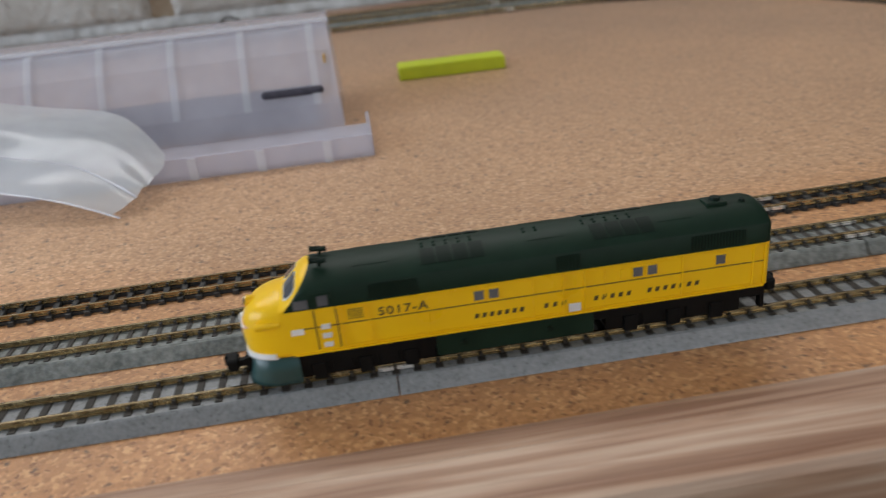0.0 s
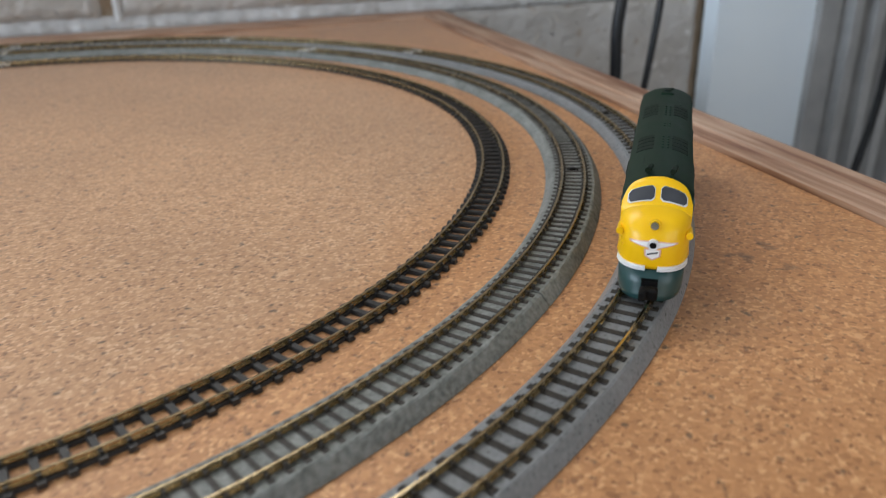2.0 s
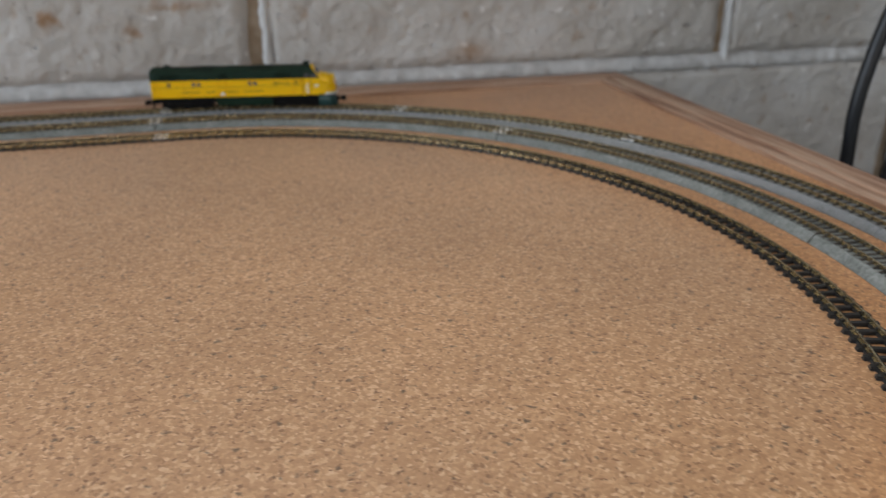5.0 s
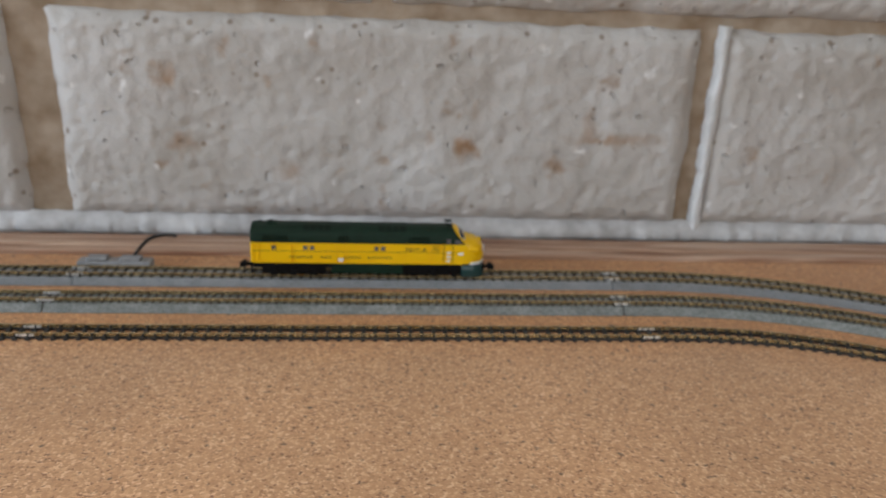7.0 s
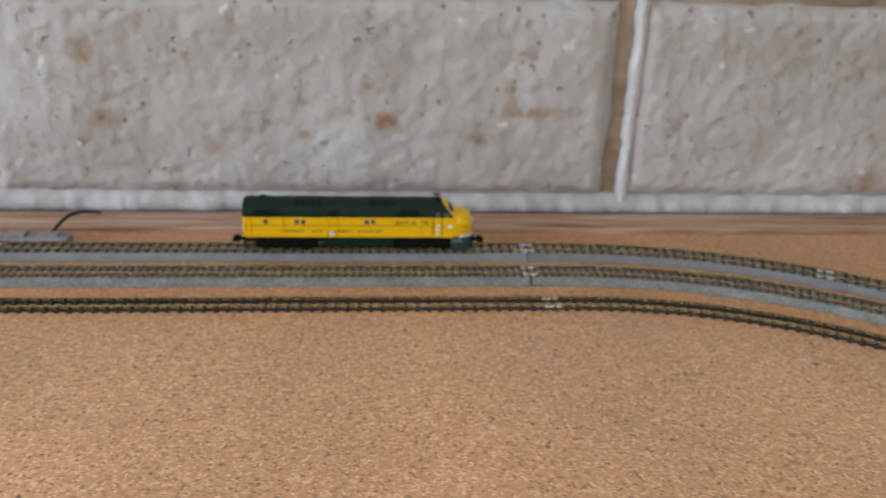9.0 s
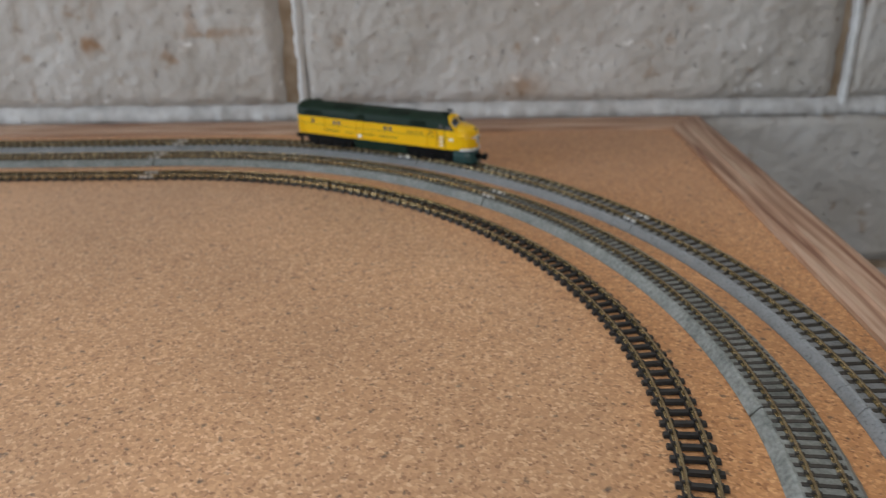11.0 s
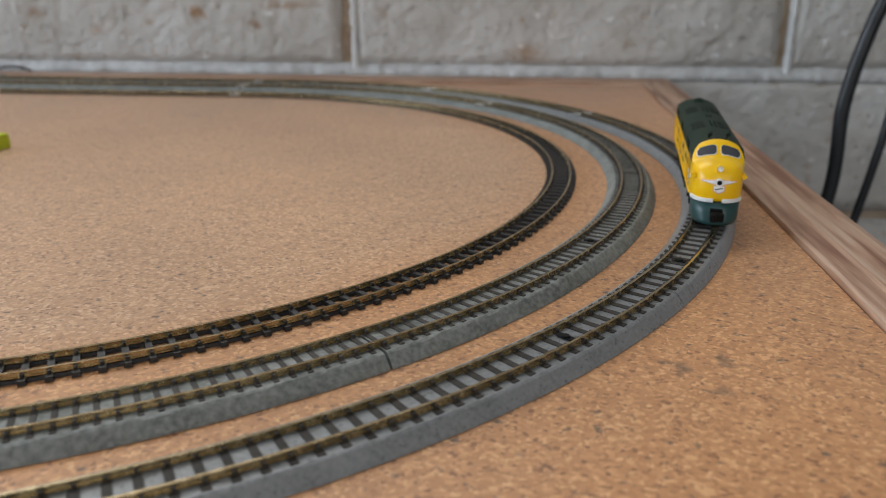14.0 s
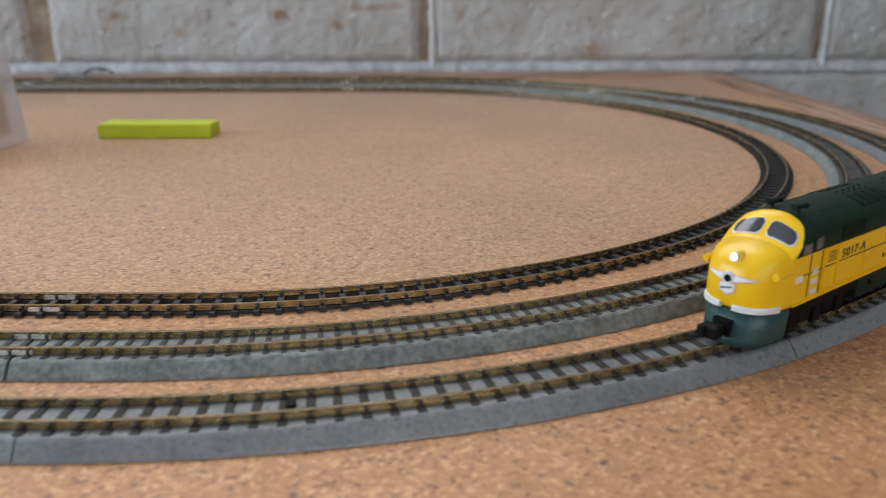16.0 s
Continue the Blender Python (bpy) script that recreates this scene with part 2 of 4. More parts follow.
    dr.inputs[3].default_value, dr.inputs[4].default_value = 0.70, 0.0
    K(dp.outputs["Distance"], dr.inputs[0])
    dm = N("ShaderNodeMath")
    dm.operation = "MULTIPLY"
    K(dl.outputs[0], dm.inputs[0])
    K(dr.outputs[0], dm.inputs[1])
    # rust stains where the paint has gone, and one scraped line
    layers = [(dm.outputs[0], (0.19, 0.13, 0.085, 1))]
    for x, z, rx, rz, amount in ((-0.158, 0.065, 0.0075, 0.0085, 0.85), (-0.343, 0.105, 0.0070, 0.0090, 0.7), (-0.098, 0.053, 0.0080, 0.0060, 0.6), (0.179, 0.027, 0.017, 0.011, 0.65),
                                 (-0.060, 0.072, 0.034, 0.0045, 0.5), (-0.076, 0.082, 0.006, 0.012, 0.4), (-0.270, 0.047, 0.010, 0.007, 0.5), (-0.336, 0.063, 0.008, 0.008, 0.55)):
        sh = N("ShaderNodeVectorMath")
        sh.operation = "SUBTRACT"
        sh.inputs[1].default_value = (x + 0.010, 0.010, z + 0.010)
        K(wv.outputs[0], sh.inputs[0])
        dv = N("ShaderNodeVectorMath")
        dv.operation = "DIVIDE"
        dv.inputs[1].default_value = (rx, 0.05, rz)
        K(sh.outputs[0], dv.inputs[0])
        ln = N("ShaderNodeVectorMath")
        ln.operation = "LENGTH"
        K(dv.outputs[0], ln.inputs[0])
        am = N("ShaderNodeMapRange")
        am.inputs[1].default_value, am.inputs[2].default_value = 0.25, 1.25
        am.inputs[3].default_value, am.inputs[4].default_value = amount, 0.0
        K(ln.outputs["Value"], am.inputs[0])
        layers.append((am.outputs[0], (0.30, 0.165, 0.075, 1)))
    for fac, tint in layers:
        mk = N("ShaderNodeMix")
        mk.data_type = "RGBA"
        K(fac, mk.inputs[0])
        K(col, mk.inputs[6])
        mk.inputs[7].default_value = tint
        col = mk.outputs[2]
    K(col, bs.inputs["Base Color"])
    bs.inputs["Roughness"].default_value = 0.62
    bs.inputs["Specular IOR Level"].default_value = 0.3
    fine = N("ShaderNodeTexNoise")
    fine.inputs["Scale"].default_value, fine.inputs["Detail"].default_value = 110, 6
    K(pos, fine.inputs[0])
    pit = N("ShaderNodeTexVoronoi")
    pit.inputs["Scale"].default_value = 75
    K(wv.outputs[0], pit.inputs["Vector"])
    pr = N("ShaderNodeMapRange")
    pr.inputs[1].default_value, pr.inputs[2].default_value = 0.05, 0.15
    K(pit.outputs["Distance"], pr.inputs[0])
    hh = N("ShaderNodeMath")
    hh.operation = "MULTIPLY_ADD"
    hh.inputs[1].default_value = 0.85
    K(pr.outputs[0], hh.inputs[0])
    K(fine.outputs[0], hh.inputs[2])
    bn = N("ShaderNodeBump")
    bn.inputs["Strength"].default_value, bn.inputs["Distance"].default_value = 0.85, 0.0028
    K(hh.outputs[0], bn.inputs["Height"])
    K(bn.outputs[0], bs.inputs["Normal"])
    return m


def clear_plastic(name, color, rough, alpha_mix):
    """Frosted thin plastic: part glossy film, part see-through."""
    m = bpy.data.materials.new(name)
    m.use_nodes = True
    nt = m.node_tree
    N, K = nt.nodes.new, nt.links.new
    bs = nt.nodes["Principled BSDF"]
    bs.inputs["Base Color"].default_value = (*color, 1)
    bs.inputs["Roughness"].default_value = rough
    tr = N("ShaderNodeBsdfTransparent")
    mx = N("ShaderNodeMixShader")
    tc = N("ShaderNodeTexCoord")
    n = N("ShaderNodeTexNoise")
    n.inputs["Scale"].default_value = 40
    K(tc.outputs["Object"], n.inputs[0])
    r = N("ShaderNodeMapRange")
    r.inputs[3].default_value, r.inputs[4].default_value = alpha_mix - 0.12, alpha_mix + 0.12
    K(n.outputs[0], r.inputs[0])
    K(r.outputs[0], mx.inputs[0])
    K(bs.outputs[0], mx.inputs[1])
    K(tr.outputs[0], mx.inputs[2])
    K(mx.outputs[0], nt.nodes["Material Output"].inputs[0])
    return m


CORK = cork_material()
WOOD_X = wood_material("timber_along_x", 0, (0.30, 0.15, 0.088), (0.50, 0.305, 0.20), (0.66, 0.47, 0.345))
WOOD_Y = wood_material("timber_along_y", 1, (0.26, 0.12, 0.07), (0.48, 0.29, 0.19), (0.62, 0.43, 0.31))
BLOCK = brick_material()
MORTAR = mat("mortar", (0.22, 0.15, 0.09), (0.42, 0.34, 0.26), 0.9, scale=60, bump=1.0, bump_scale=160)
PAINT_EDGE = mat("white_paint", (0.36, 0.35, 0.34), (0.62, 0.62, 0.62), 0.7, scale=80, bump=1.0, bump_scale=140)
PAINT_RUN = mat("thick_white_paint", (0.50, 0.50, 0.49), (0.70, 0.70, 0.70), 0.6, scale=80, bump=1.0, bump_scale=140)
BED = mat("grey_roadbed", (0.155, 0.166, 0.170), (0.25, 0.262, 0.272), 0.30, spec=0.65, scale=900, bump=0.35, bump_scale=700, random_tint=0.06)
BED_ROUGH = mat("grey_ballast", (0.10, 0.112, 0.104), (0.27, 0.285, 0.27), 0.5, scale=620, bump=1.0, bump_scale=420, random_tint=0.06)
SLEEPER_BROWN = mat("brown_sleeper", (0.022, 0.019, 0.016), (0.048, 0.042, 0.035), 0.65, spec=0.3, scale=900, random_tint=0.25)
SLEEPER_GREY = mat("grey_brown_sleeper", (0.035, 0.032, 0.029), (0.075, 0.068, 0.06), 0.65, spec=0.3, scale=900, random_tint=0.25)
SLEEPER_BLACK = mat("black_sleeper", (0.012, 0.012, 0.012), (0.03, 0.029, 0.028), 0.5, scale=900, random_tint=0.2)
RAIL_TOP = mat("rail_head", (0.42, 0.32, 0.185), (0.62, 0.50, 0.31), 0.20, metal=1.0, scale=500)
RAIL_SIDE = mat("rail_side", (0.32, 0.245, 0.13), (0.52, 0.415, 0.235), 0.26, metal=0.8, scale=500)
JOINER = mat("nickel_joiner", (0.74, 0.72, 0.68), (0.86, 0.84, 0.80), 0.28, metal=0.6, scale=500)
YELLOW = mat("yellow_paint", (0.86, 0.50, 0.003), (0.91, 0.55, 0.006), 0.29, scale=60, rvar=0.05, spec=0.4)
GREEN = mat("dark_green_paint", (0.005, 0.018, 0.010), (0.008, 0.026, 0.015), 0.5, scale=150, rvar=0.06, spec=0.18)
GREEN_DARK = mat("green_grille", (0.004, 0.011, 0.007), (0.006, 0.016, 0.010), 0.55, scale=150, spec=0.15)
PILOT = mat("pilot_green", (0.016, 0.056, 0.056), (0.022, 0.066, 0.066), 0.33, scale=150, spec=0.5)
BLACK = mat("black_plastic", (0.002, 0.002, 0.002), (0.005, 0.005, 0.005), 0.6, scale=400, spec=0.15)
SILVER = mat("silver_paint", (0.62, 0.63, 0.64), (0.78, 0.79, 0.80), 0.4, metal=0.1, scale=200)
LINE = mat("dark_line", (0.06, 0.04, 0.012), (0.10, 0.07, 0.02), 0.5, scale=200)
GLASS = mat("smoky_glazing", (0.055, 0.06, 0.068), (0.15, 0.16, 0.175), 0.20, scale=60, spec=0.8)
WINDSHIELD = mat("dark_windshield", (0.022, 0.025, 0.032), (0.05, 0.056, 0.068), 0.12, scale=90, spec=0.6)
LENS = mat("headlight_lens", (0.16, 0.145, 0.10), (0.40, 0.37, 0.29), 0.16, metal=0.85, scale=200)
EMBLEM_RED = mat("emblem_pink", (0.62, 0.33, 0.30), (0.72, 0.45, 0.40), 0.5, scale=200)
EMBLEM_WHITE = mat("emblem_white", (0.70, 0.70, 0.68), (0.82, 0.82, 0.80), 0.5, scale=200)
WHEEL = mat("wheel_metal", (0.012, 0.012, 0.012), (0.03, 0.03, 0.03), 0.5, metal=0.5, scale=300)
LIME = mat("lime_card", (0.55, 0.66, 0.01), (0.62, 0.72, 0.02), 0.55, scale=80)
LIME_EDGE = mat("lime_edge", (0.42, 0.50, 0.01), (0.50, 0.58, 0.015), 0.6, scale=80)
CASE = clear_plastic("frosted_case", (0.66, 0.65, 0.74), 0.22, 0.46)
CASE_EDGE = clear_plastic("case_edges", (0.84, 0.85, 0.92), 0.2, 0.50)
FILM = clear_plastic("clear_film", (0.66, 0.69, 0.72), 0.14, 0.40)
AMBER = mat("amber_card", (0.55, 0.32, 0.05), (0.66, 0.41, 0.08), 0.6, scale=80)
FOAM = mat("dark_foam", (0.035, 0.033, 0.045), (0.07, 0.065, 0.085), 0.9, scale=300)
CABLE = mat("black_cable", (0.006, 0.007, 0.009), (0.014, 0.015, 0.018), 0.4, scale=300)
CLIP_GREY = mat("grey_clip", (0.20, 0.20, 0.20), (0.32, 0.32, 0.32), 0.6, scale=300)
SHEET = mat("pale_blue_sheet", (0.76, 0.85, 0.93), (0.83, 0.90, 0.95), 0.30, metal=0.0, scale=8, rvar=0.05)
RIBBED = mat("grey_ribbed", (0.30, 0.30, 0.30), (0.42, 0.42, 0.415), 0.5, scale=30, rvar=0.1)
PLASTER = mat("grey_plaster", (0.38, 0.37, 0.35), (0.46, 0.45, 0.43), 0.9, scale=20, bump=0.4, bump_scale=90)
CEILING = mat("white_ceiling", (0.66, 0.65, 0.63), (0.74, 0.73, 0.71), 0.9, scale=12)
FLOOR = mat("dark_concrete", (0.014, 0.014, 0.014), (0.032, 0.031, 0.030), 0.8, scale=20, bump=0.3)
DARK_FRAME = mat("dark_frame", (0.012, 0.012, 0.013), (0.024, 0.024, 0.025), 0.6, scale=60)

# ---- mesh helpers ----


def mesh_of(bm, name, *mats, smooth=False):
    me = bpy.data.meshes.new(name)
    bmesh.ops.recalc_face_normals(bm, faces=bm.faces)
    bm.to_mesh(me)
    bm.free()
    for m in mats:
        me.materials.append(m)
    if smooth:
        me.shade_smooth()
    return me


def part(name, bm, material, parent, label="", smooth=False, kind=""):
    """One mesh object under a thing or a part."""
    mats = material if isinstance(material, (tuple, list)) else (material,)
    ob = new(name, mesh_of(bm, name, *mats, smooth=smooth))
    ob.parent = parent
    return tagged(ob, label=label, kind=kind)


def box(bm, x0, x1, y0, y1, z0, z1, bevel=0.0, mi=0):
    v = [bm.verts.new(c) for c in ((x0, y0, z0), (x1, y0, z0), (x1, y1, z0), (x0, y1, z0), (x0, y0, z1), (x1, y0, z1), (x1, y1, z1), (x0, y1, z1))]
    fs = [bm.faces.new([v[i] for i in q]) for q in ((3, 2, 1, 0), (4, 5, 6, 7), (0, 1, 5, 4), (1, 2, 6, 5), (2, 3, 7, 6), (3, 0, 4, 7))]
    for f in fs:
        f.material_index = mi
    if bevel:
        es = list({e for f in fs for e in f.edges})
        bmesh.ops.bevel(bm, geom=es, offset=bevel, segments=2, affect="EDGES", profile=0.5)


def boxed(*a, **k):
    bm = bmesh.new()
    box(bm, *a, **k)
    return bm


def cyl(bm, p0, p1, r0, r1=None, seg=12, caps=True):
    """A cone or cylinder from p0 to p1."""
    p0, p1 = Vector(p0), Vector(p1)
    r1 = r0 if r1 is None else r1
    d = (p1 - p0).normalized()
    u = d.orthogonal().normalized()
    w = d.cross(u)
    ra = [bm.verts.new(p0 + r0 * (math.cos(a) * u + math.sin(a) * w)) for a in (2 * math.pi * i / seg for i in range(seg))]
    rb = [bm.verts.new(p1 + r1 * (math.cos(a) * u + math.sin(a) * w)) for a in (2 * math.pi * i / seg for i in range(seg))]
    for i in range(seg):
        bm.faces.new((ra[i], ra[(i + 1) % seg], rb[(i + 1) % seg], rb[i]))
    if caps:
        bm.faces.new(ra[::-1])
        bm.faces.new(rb)


def cylinder(p0, p1, r0, r1=None, seg=12):
    bm = bmesh.new()
    cyl(bm, p0, p1, r0, r1, seg)
    return bm


def tube(points, r, seg=10, steps=8):
    """A round cable through points (smooth)."""
    P = [Vector(p) for p in points]
    pts = []
    for i in range(len(P) - 1):
        a, b, c, d = P[max(i - 1, 0)], P[i], P[i + 1], P[min(i + 2, len(P) - 1)]
        for k in range(steps):
            t = k / steps
            pts.append(0.5 * (2 * b + (c - a) * t + (2 * a - 5 * b + 4 * c - d) * t * t + (3 * b - a - 3 * c + d) * t ** 3))
    pts.append(P[-1])
    bm = bmesh.new()
    prev = None
    for i, p in enumerate(pts):
        d = (pts[min(i + 1, len(pts) - 1)] - pts[max(i - 1, 0)]).normalized()
        u = Vector((0, 1, 0.01)).cross(d)
        u = u.normalized() if u.length > 1e-4 else d.orthogonal().normalized()
        w = d.cross(u)
        ring = [bm.verts.new(p + r * (math.cos(2 * math.pi * k / seg) * u + math.sin(2 * math.pi * k / seg) * w)) for k in range(seg)]
        if prev:
            for k in range(seg):
                bm.faces.new((prev[k], prev[(k + 1) % seg], ring[(k + 1) % seg], ring[k]))
        else:
            bm.faces.new(ring)
        prev = ring
    bm.faces.new(prev[::-1])
    return bm


def thing(name, label, category, at=(0, 0, 0), group="", kind=""):
    ob = new(name)
    ob.empty_display_size = 0.02
    ob.location = at
    return tagged(ob, label=label, category=category, group=group, kind=kind)


# ---- the room ----
X0, X1, Y0, Y1, Z0, Z1 = ROOM


def wall_with_opening(name, axis, at, lo, hi, open_lo, open_hi, zo0, zo1, out):
    """A plain wall across axis at 'at' with one opening through it."""
    bm = bmesh.new()
    t = 0.12 * out

    def slab(a0, a1, z0, z1):
        if axis == "x":
            box(bm, min(at, at + t), max(at, at + t), a0, a1, z0, z1)
        else:
            box(bm, a0, a1, min(at, at + t), max(at, at + t), z0, z1)
    slab(lo, open_lo, Z0, Z1)
    slab(open_hi, hi, Z0, Z1)
    slab(open_lo, open_hi, Z0, zo0)
    slab(open_lo, open_hi, zo1, Z1)
    return tagged(new(name, mesh_of(bm, name, PLASTER)), label="plain grey plastered wall, out of view, with an opening for a lamp", category="wall", kind="structure")


wall_with_opening("wall_west", "x", X0, Y0, 0.1, -1.8, -0.2, 0.05, 1.2, -1)
# the opening in this unseen wall is added for the south fill lamp
wall_with_opening("wall_south", "y", Y0, X0, X1, -0.3, 1.5, -0.05, 1.55, -1)
tagged(new("wall_east", mesh_of(boxed(X1, X1 + 0.12, Y0, 0.1, Z0, Z1), "wall_east", PLASTER)), label="plain grey plastered wall", category="wall", kind="structure")
tagged(new("ceiling", mesh_of(boxed(X0 - 0.12, X1 + 0.12, Y0 - 0.12, 0.12, Z1, Z1 + 0.1), "ceiling", CEILING)), label="plain white ceiling", category="ceiling", kind="structure")
tagged(new("floor", mesh_of(boxed(X0 - 0.12, X1 + 0.12, Y0 - 0.12, 0.12, Z0 - 0.1, Z0), "floor", FLOOR)), label="dark concrete floor", category="floor", kind="structure")

# brick wall: mortar backing, then big painted blocks
PITCH, COURSE, JOINT, BED_JOINT = 0.4235, 0.1385, 0.0115, 0.0090
WIN = (-1.25, 0.35, 0.62, 1.44)                 # window opening in the block wall


def north_backing():
    bm = bmesh.new()
    box(bm, X0, WIN[0], 0.0055, 0.13, Z0, Z1)
    box(bm, WIN[1], X1, 0.0055, 0.13, Z0, Z1)
    box(bm, WIN[0], WIN[1], 0.0055, 0.13, Z0, WIN[2])
    box(bm, WIN[0], WIN[1], 0.0055, 0.13, WIN[3], Z1)
    return bm


wall = tagged(new("wall_north", mesh_of(north_backing(), "wall_north", MORTAR)), label="old cream-painted block wall with brown mortar joints", category="wall", kind="structure")


def block_mesh(length, height, seed, fine):
    """A block face with rounded, uneven edges, lumps of thick paint and open pits."""
    nx, nz = (170, 60) if fine else (10, 4)
    rng = random.Random(seed * 7 + 1)
    pits = [(rng.uniform(-0.48, 0.48) * length, (rng.random() ** 1.3 - 0.5) * 0.94 * height, rng.uniform(0.0014, 0.0036), rng.choice((1, 1, -0.7)) * rng.uniform(0.0006, 0.0018)) for _ in range(130)] if fine else []
    us, vs = np.linspace(0, 1, nx + 1), np.linspace(0, 1, nz + 1)
    if fine:
        # columns crowd a little toward the edges
        us, vs = (0.7 * q + 0.3 * (0.5 - 0.5 * np.cos(math.pi * q)) for q in (us, vs))
    X, Z = np.meshgrid((us - 0.5) * length, (vs - 0.5) * height)
    relief = np.zeros_like(X)
    for px, pz, r, d in pits:
        relief += d * np.clip(1 - ((X - px) ** 2 + (Z - pz) ** 2) / (r * r), 0, 1) ** 1.5
    bm = bmesh.new()
    rows = []
    off = Vector((seed * 3.1, seed * 1.7, seed * 0.9))
    for j in range(nz + 1):
        row = []
        for i in range(nx + 1):
            x, z = float(X[j, i]), float(Z[j, i])
            e = min(length / 2 - abs(x), height / 2 - abs(z))
            drop = 0.0070 * max(0.0, 1 - e / 0.011) ** 2
            wob = noise.noise(Vector((x * 26, 0, z * 26)) + off) * 0.0014 + noise.noise(Vector((x * 90, 3, z * 90)) + off) * 0.0010 + noise.noise(Vector((x * 210, 5, z * 210)) + off) * 0.0009
            ex = noise.noise(Vector((z * 60, 7, 0)) + off) * 0.0028 if abs(x) > length / 2 - 1e-6 else 0
            ez = noise.noise(Vector((x * 45, 9, 0)) + off) * 0.0024 if abs(z) > height / 2 - 1e-6 else 0
            row.append(bm.verts.new((x + ex, drop - 0.002 + wob + float(relief[j, i]), z + ez)))
        rows.append(row)
    for j in range(nz):
        for i in range(nx):
            bm.faces.new((rows[j][i], rows[j][i + 1], rows[j + 1][i + 1], rows[j + 1][i]))
    edge = [rows[0][i] for i in range(nx + 1)] + [rows[j][nx] for j in range(1, nz + 1)] + [rows[nz][i] for i in range(nx - 1, -1, -1)] + [rows[j][0] for j in range(nz - 1, 0, -1)]
    back = [bm.verts.new((v.co.x, 0.03, v.co.z)) for v in edge]
    n = len(edge)
    for i in range(n):
        bm.faces.new((edge[i], back[i], back[(i + 1) % n], edge[(i + 1) % n]))
    return mesh_of(bm, "block", BLOCK, smooth=True)


def build_blocks():
    z = 0.0135
    fine = [block_mesh(PITCH - JOINT, COURSE - BED_JOINT, s + 1, True) for s in range(8)]
    # the course over the board has wider, uneven upright joints
    short = block_mesh(0.4015, COURSE - BED_JOINT, 31, True)
    rough = [block_mesh(PITCH - JOINT, COURSE - BED_JOINT, s + 20, False) for s in range(2)]
    k = 0
    for c in range(-6, 13):
        zc = z + c * COURSE + (COURSE - BED_JOINT) / 2
        if zc > Z1 - 0.05 or zc < Z0 + 0.05:
            continue
        for i in range(-5, 7):
            xc = (i - 0.5) * PITCH + (0.5 * PITCH if c % 2 else 0)
            if xc < X0 + 0.2 or xc > X1 - 0.2:
                continue
            if WIN[0] - PITCH / 2 < xc < WIN[1] + PITCH / 2 and WIN[2] - COURSE / 2 < zc < WIN[3] + COURSE / 2:
                continue
            near = -1 <= c <= 1 and -1.2 < xc < 1.2
            me = fine[k % 8] if near else rough[k % 2]
            k += 1
            if c == 0 and i == 0:
                me, xc = short, -0.2098
            elif c == 0 and i == 1:
                xc += 0.0008
            elif c == 0 and i == -1:
                xc -= 0.0060
            ob = new("brick", me)
            ob.location = (xc, 0, zc)
            ob.parent = wall


def mortar_edges():
    """Paint slopped over the right half of the upright joints, and the pale bed joint under the course."""
    bm = bmesh.new()
    for x in (0.0, PITCH):
        prev = None
        for j in range(61):
            z = 0.007 + j / 60 * 0.139
            a = 0.0008 + 0.0022 * noise.noise(Vector((x * 9, z * 55, 1))) + 0.0012 * noise.noise(Vector((x * 9, z * 190, 6)))
            b = 0.0088 + 0.0020 * noise.noise(Vector((x * 5, z * 40, 4)))
            y = -0.0010 + 0.0010 * noise.noise(Vector((x, z * 60, 9))) + 0.0006 * noise.noise(Vector((x, z * 170, 2)))
            ring = [bm.verts.new(c) for c in ((x + a, 0.008, z), (x + a + 0.0012, y + 0.0018, z), (x + a + 0.003, y, z), (x + b - 0.003, y - 0.0004, z), (x + b, 0.0015, z))]
            if prev:
                for q in range(4):
                    bm.faces.new((prev[q], prev[q + 1], ring[q + 1], ring[q]))
            prev = ring
    part("paint_run", bm, PAINT_RUN, wall, "white paint run beside the joint", smooth=True)
    bm = bmesh.new()
    prev = None
    for i in range(1201):
        x = -1.2 + i * 0.002
        top = 0.0145 + 0.0016 * noise.noise(Vector((x * 30, 0, 2))) + 0.0012 * noise.noise(Vector((x * 95, 0, 7)))
        y = -0.0022 + 0.0022 * noise.noise(Vector((x * 38, 5, 0))) + 0.0014 * noise.noise(Vector((x * 120, 8, 0))) + 0.0012 * noise.noise(Vector((x * 290, 2, 0)))
        zc = 0.0055 + 0.0014 * noise.noise(Vector((x * 22, 3, 0)))
        ring = [bm.verts.new(c) for c in ((x, 0.004, top + 0.001), (x, 0.0010, top - 0.0012), (x, y, zc + 0.003), (x, y - 0.0006, zc - 0.001), (x, y + 0.001, zc - 0.004), (x, 0.008, zc - 0.006))]
        if prev:
            for q in range(5):
                bm.faces.new((prev[q], prev[q + 1], ring[q + 1], ring[q]))
        prev = ring
    part("mortar_bead", bm, PAINT_EDGE, wall, "white-painted mortar bead along the bed joint", smooth=True)


mortar_edges()

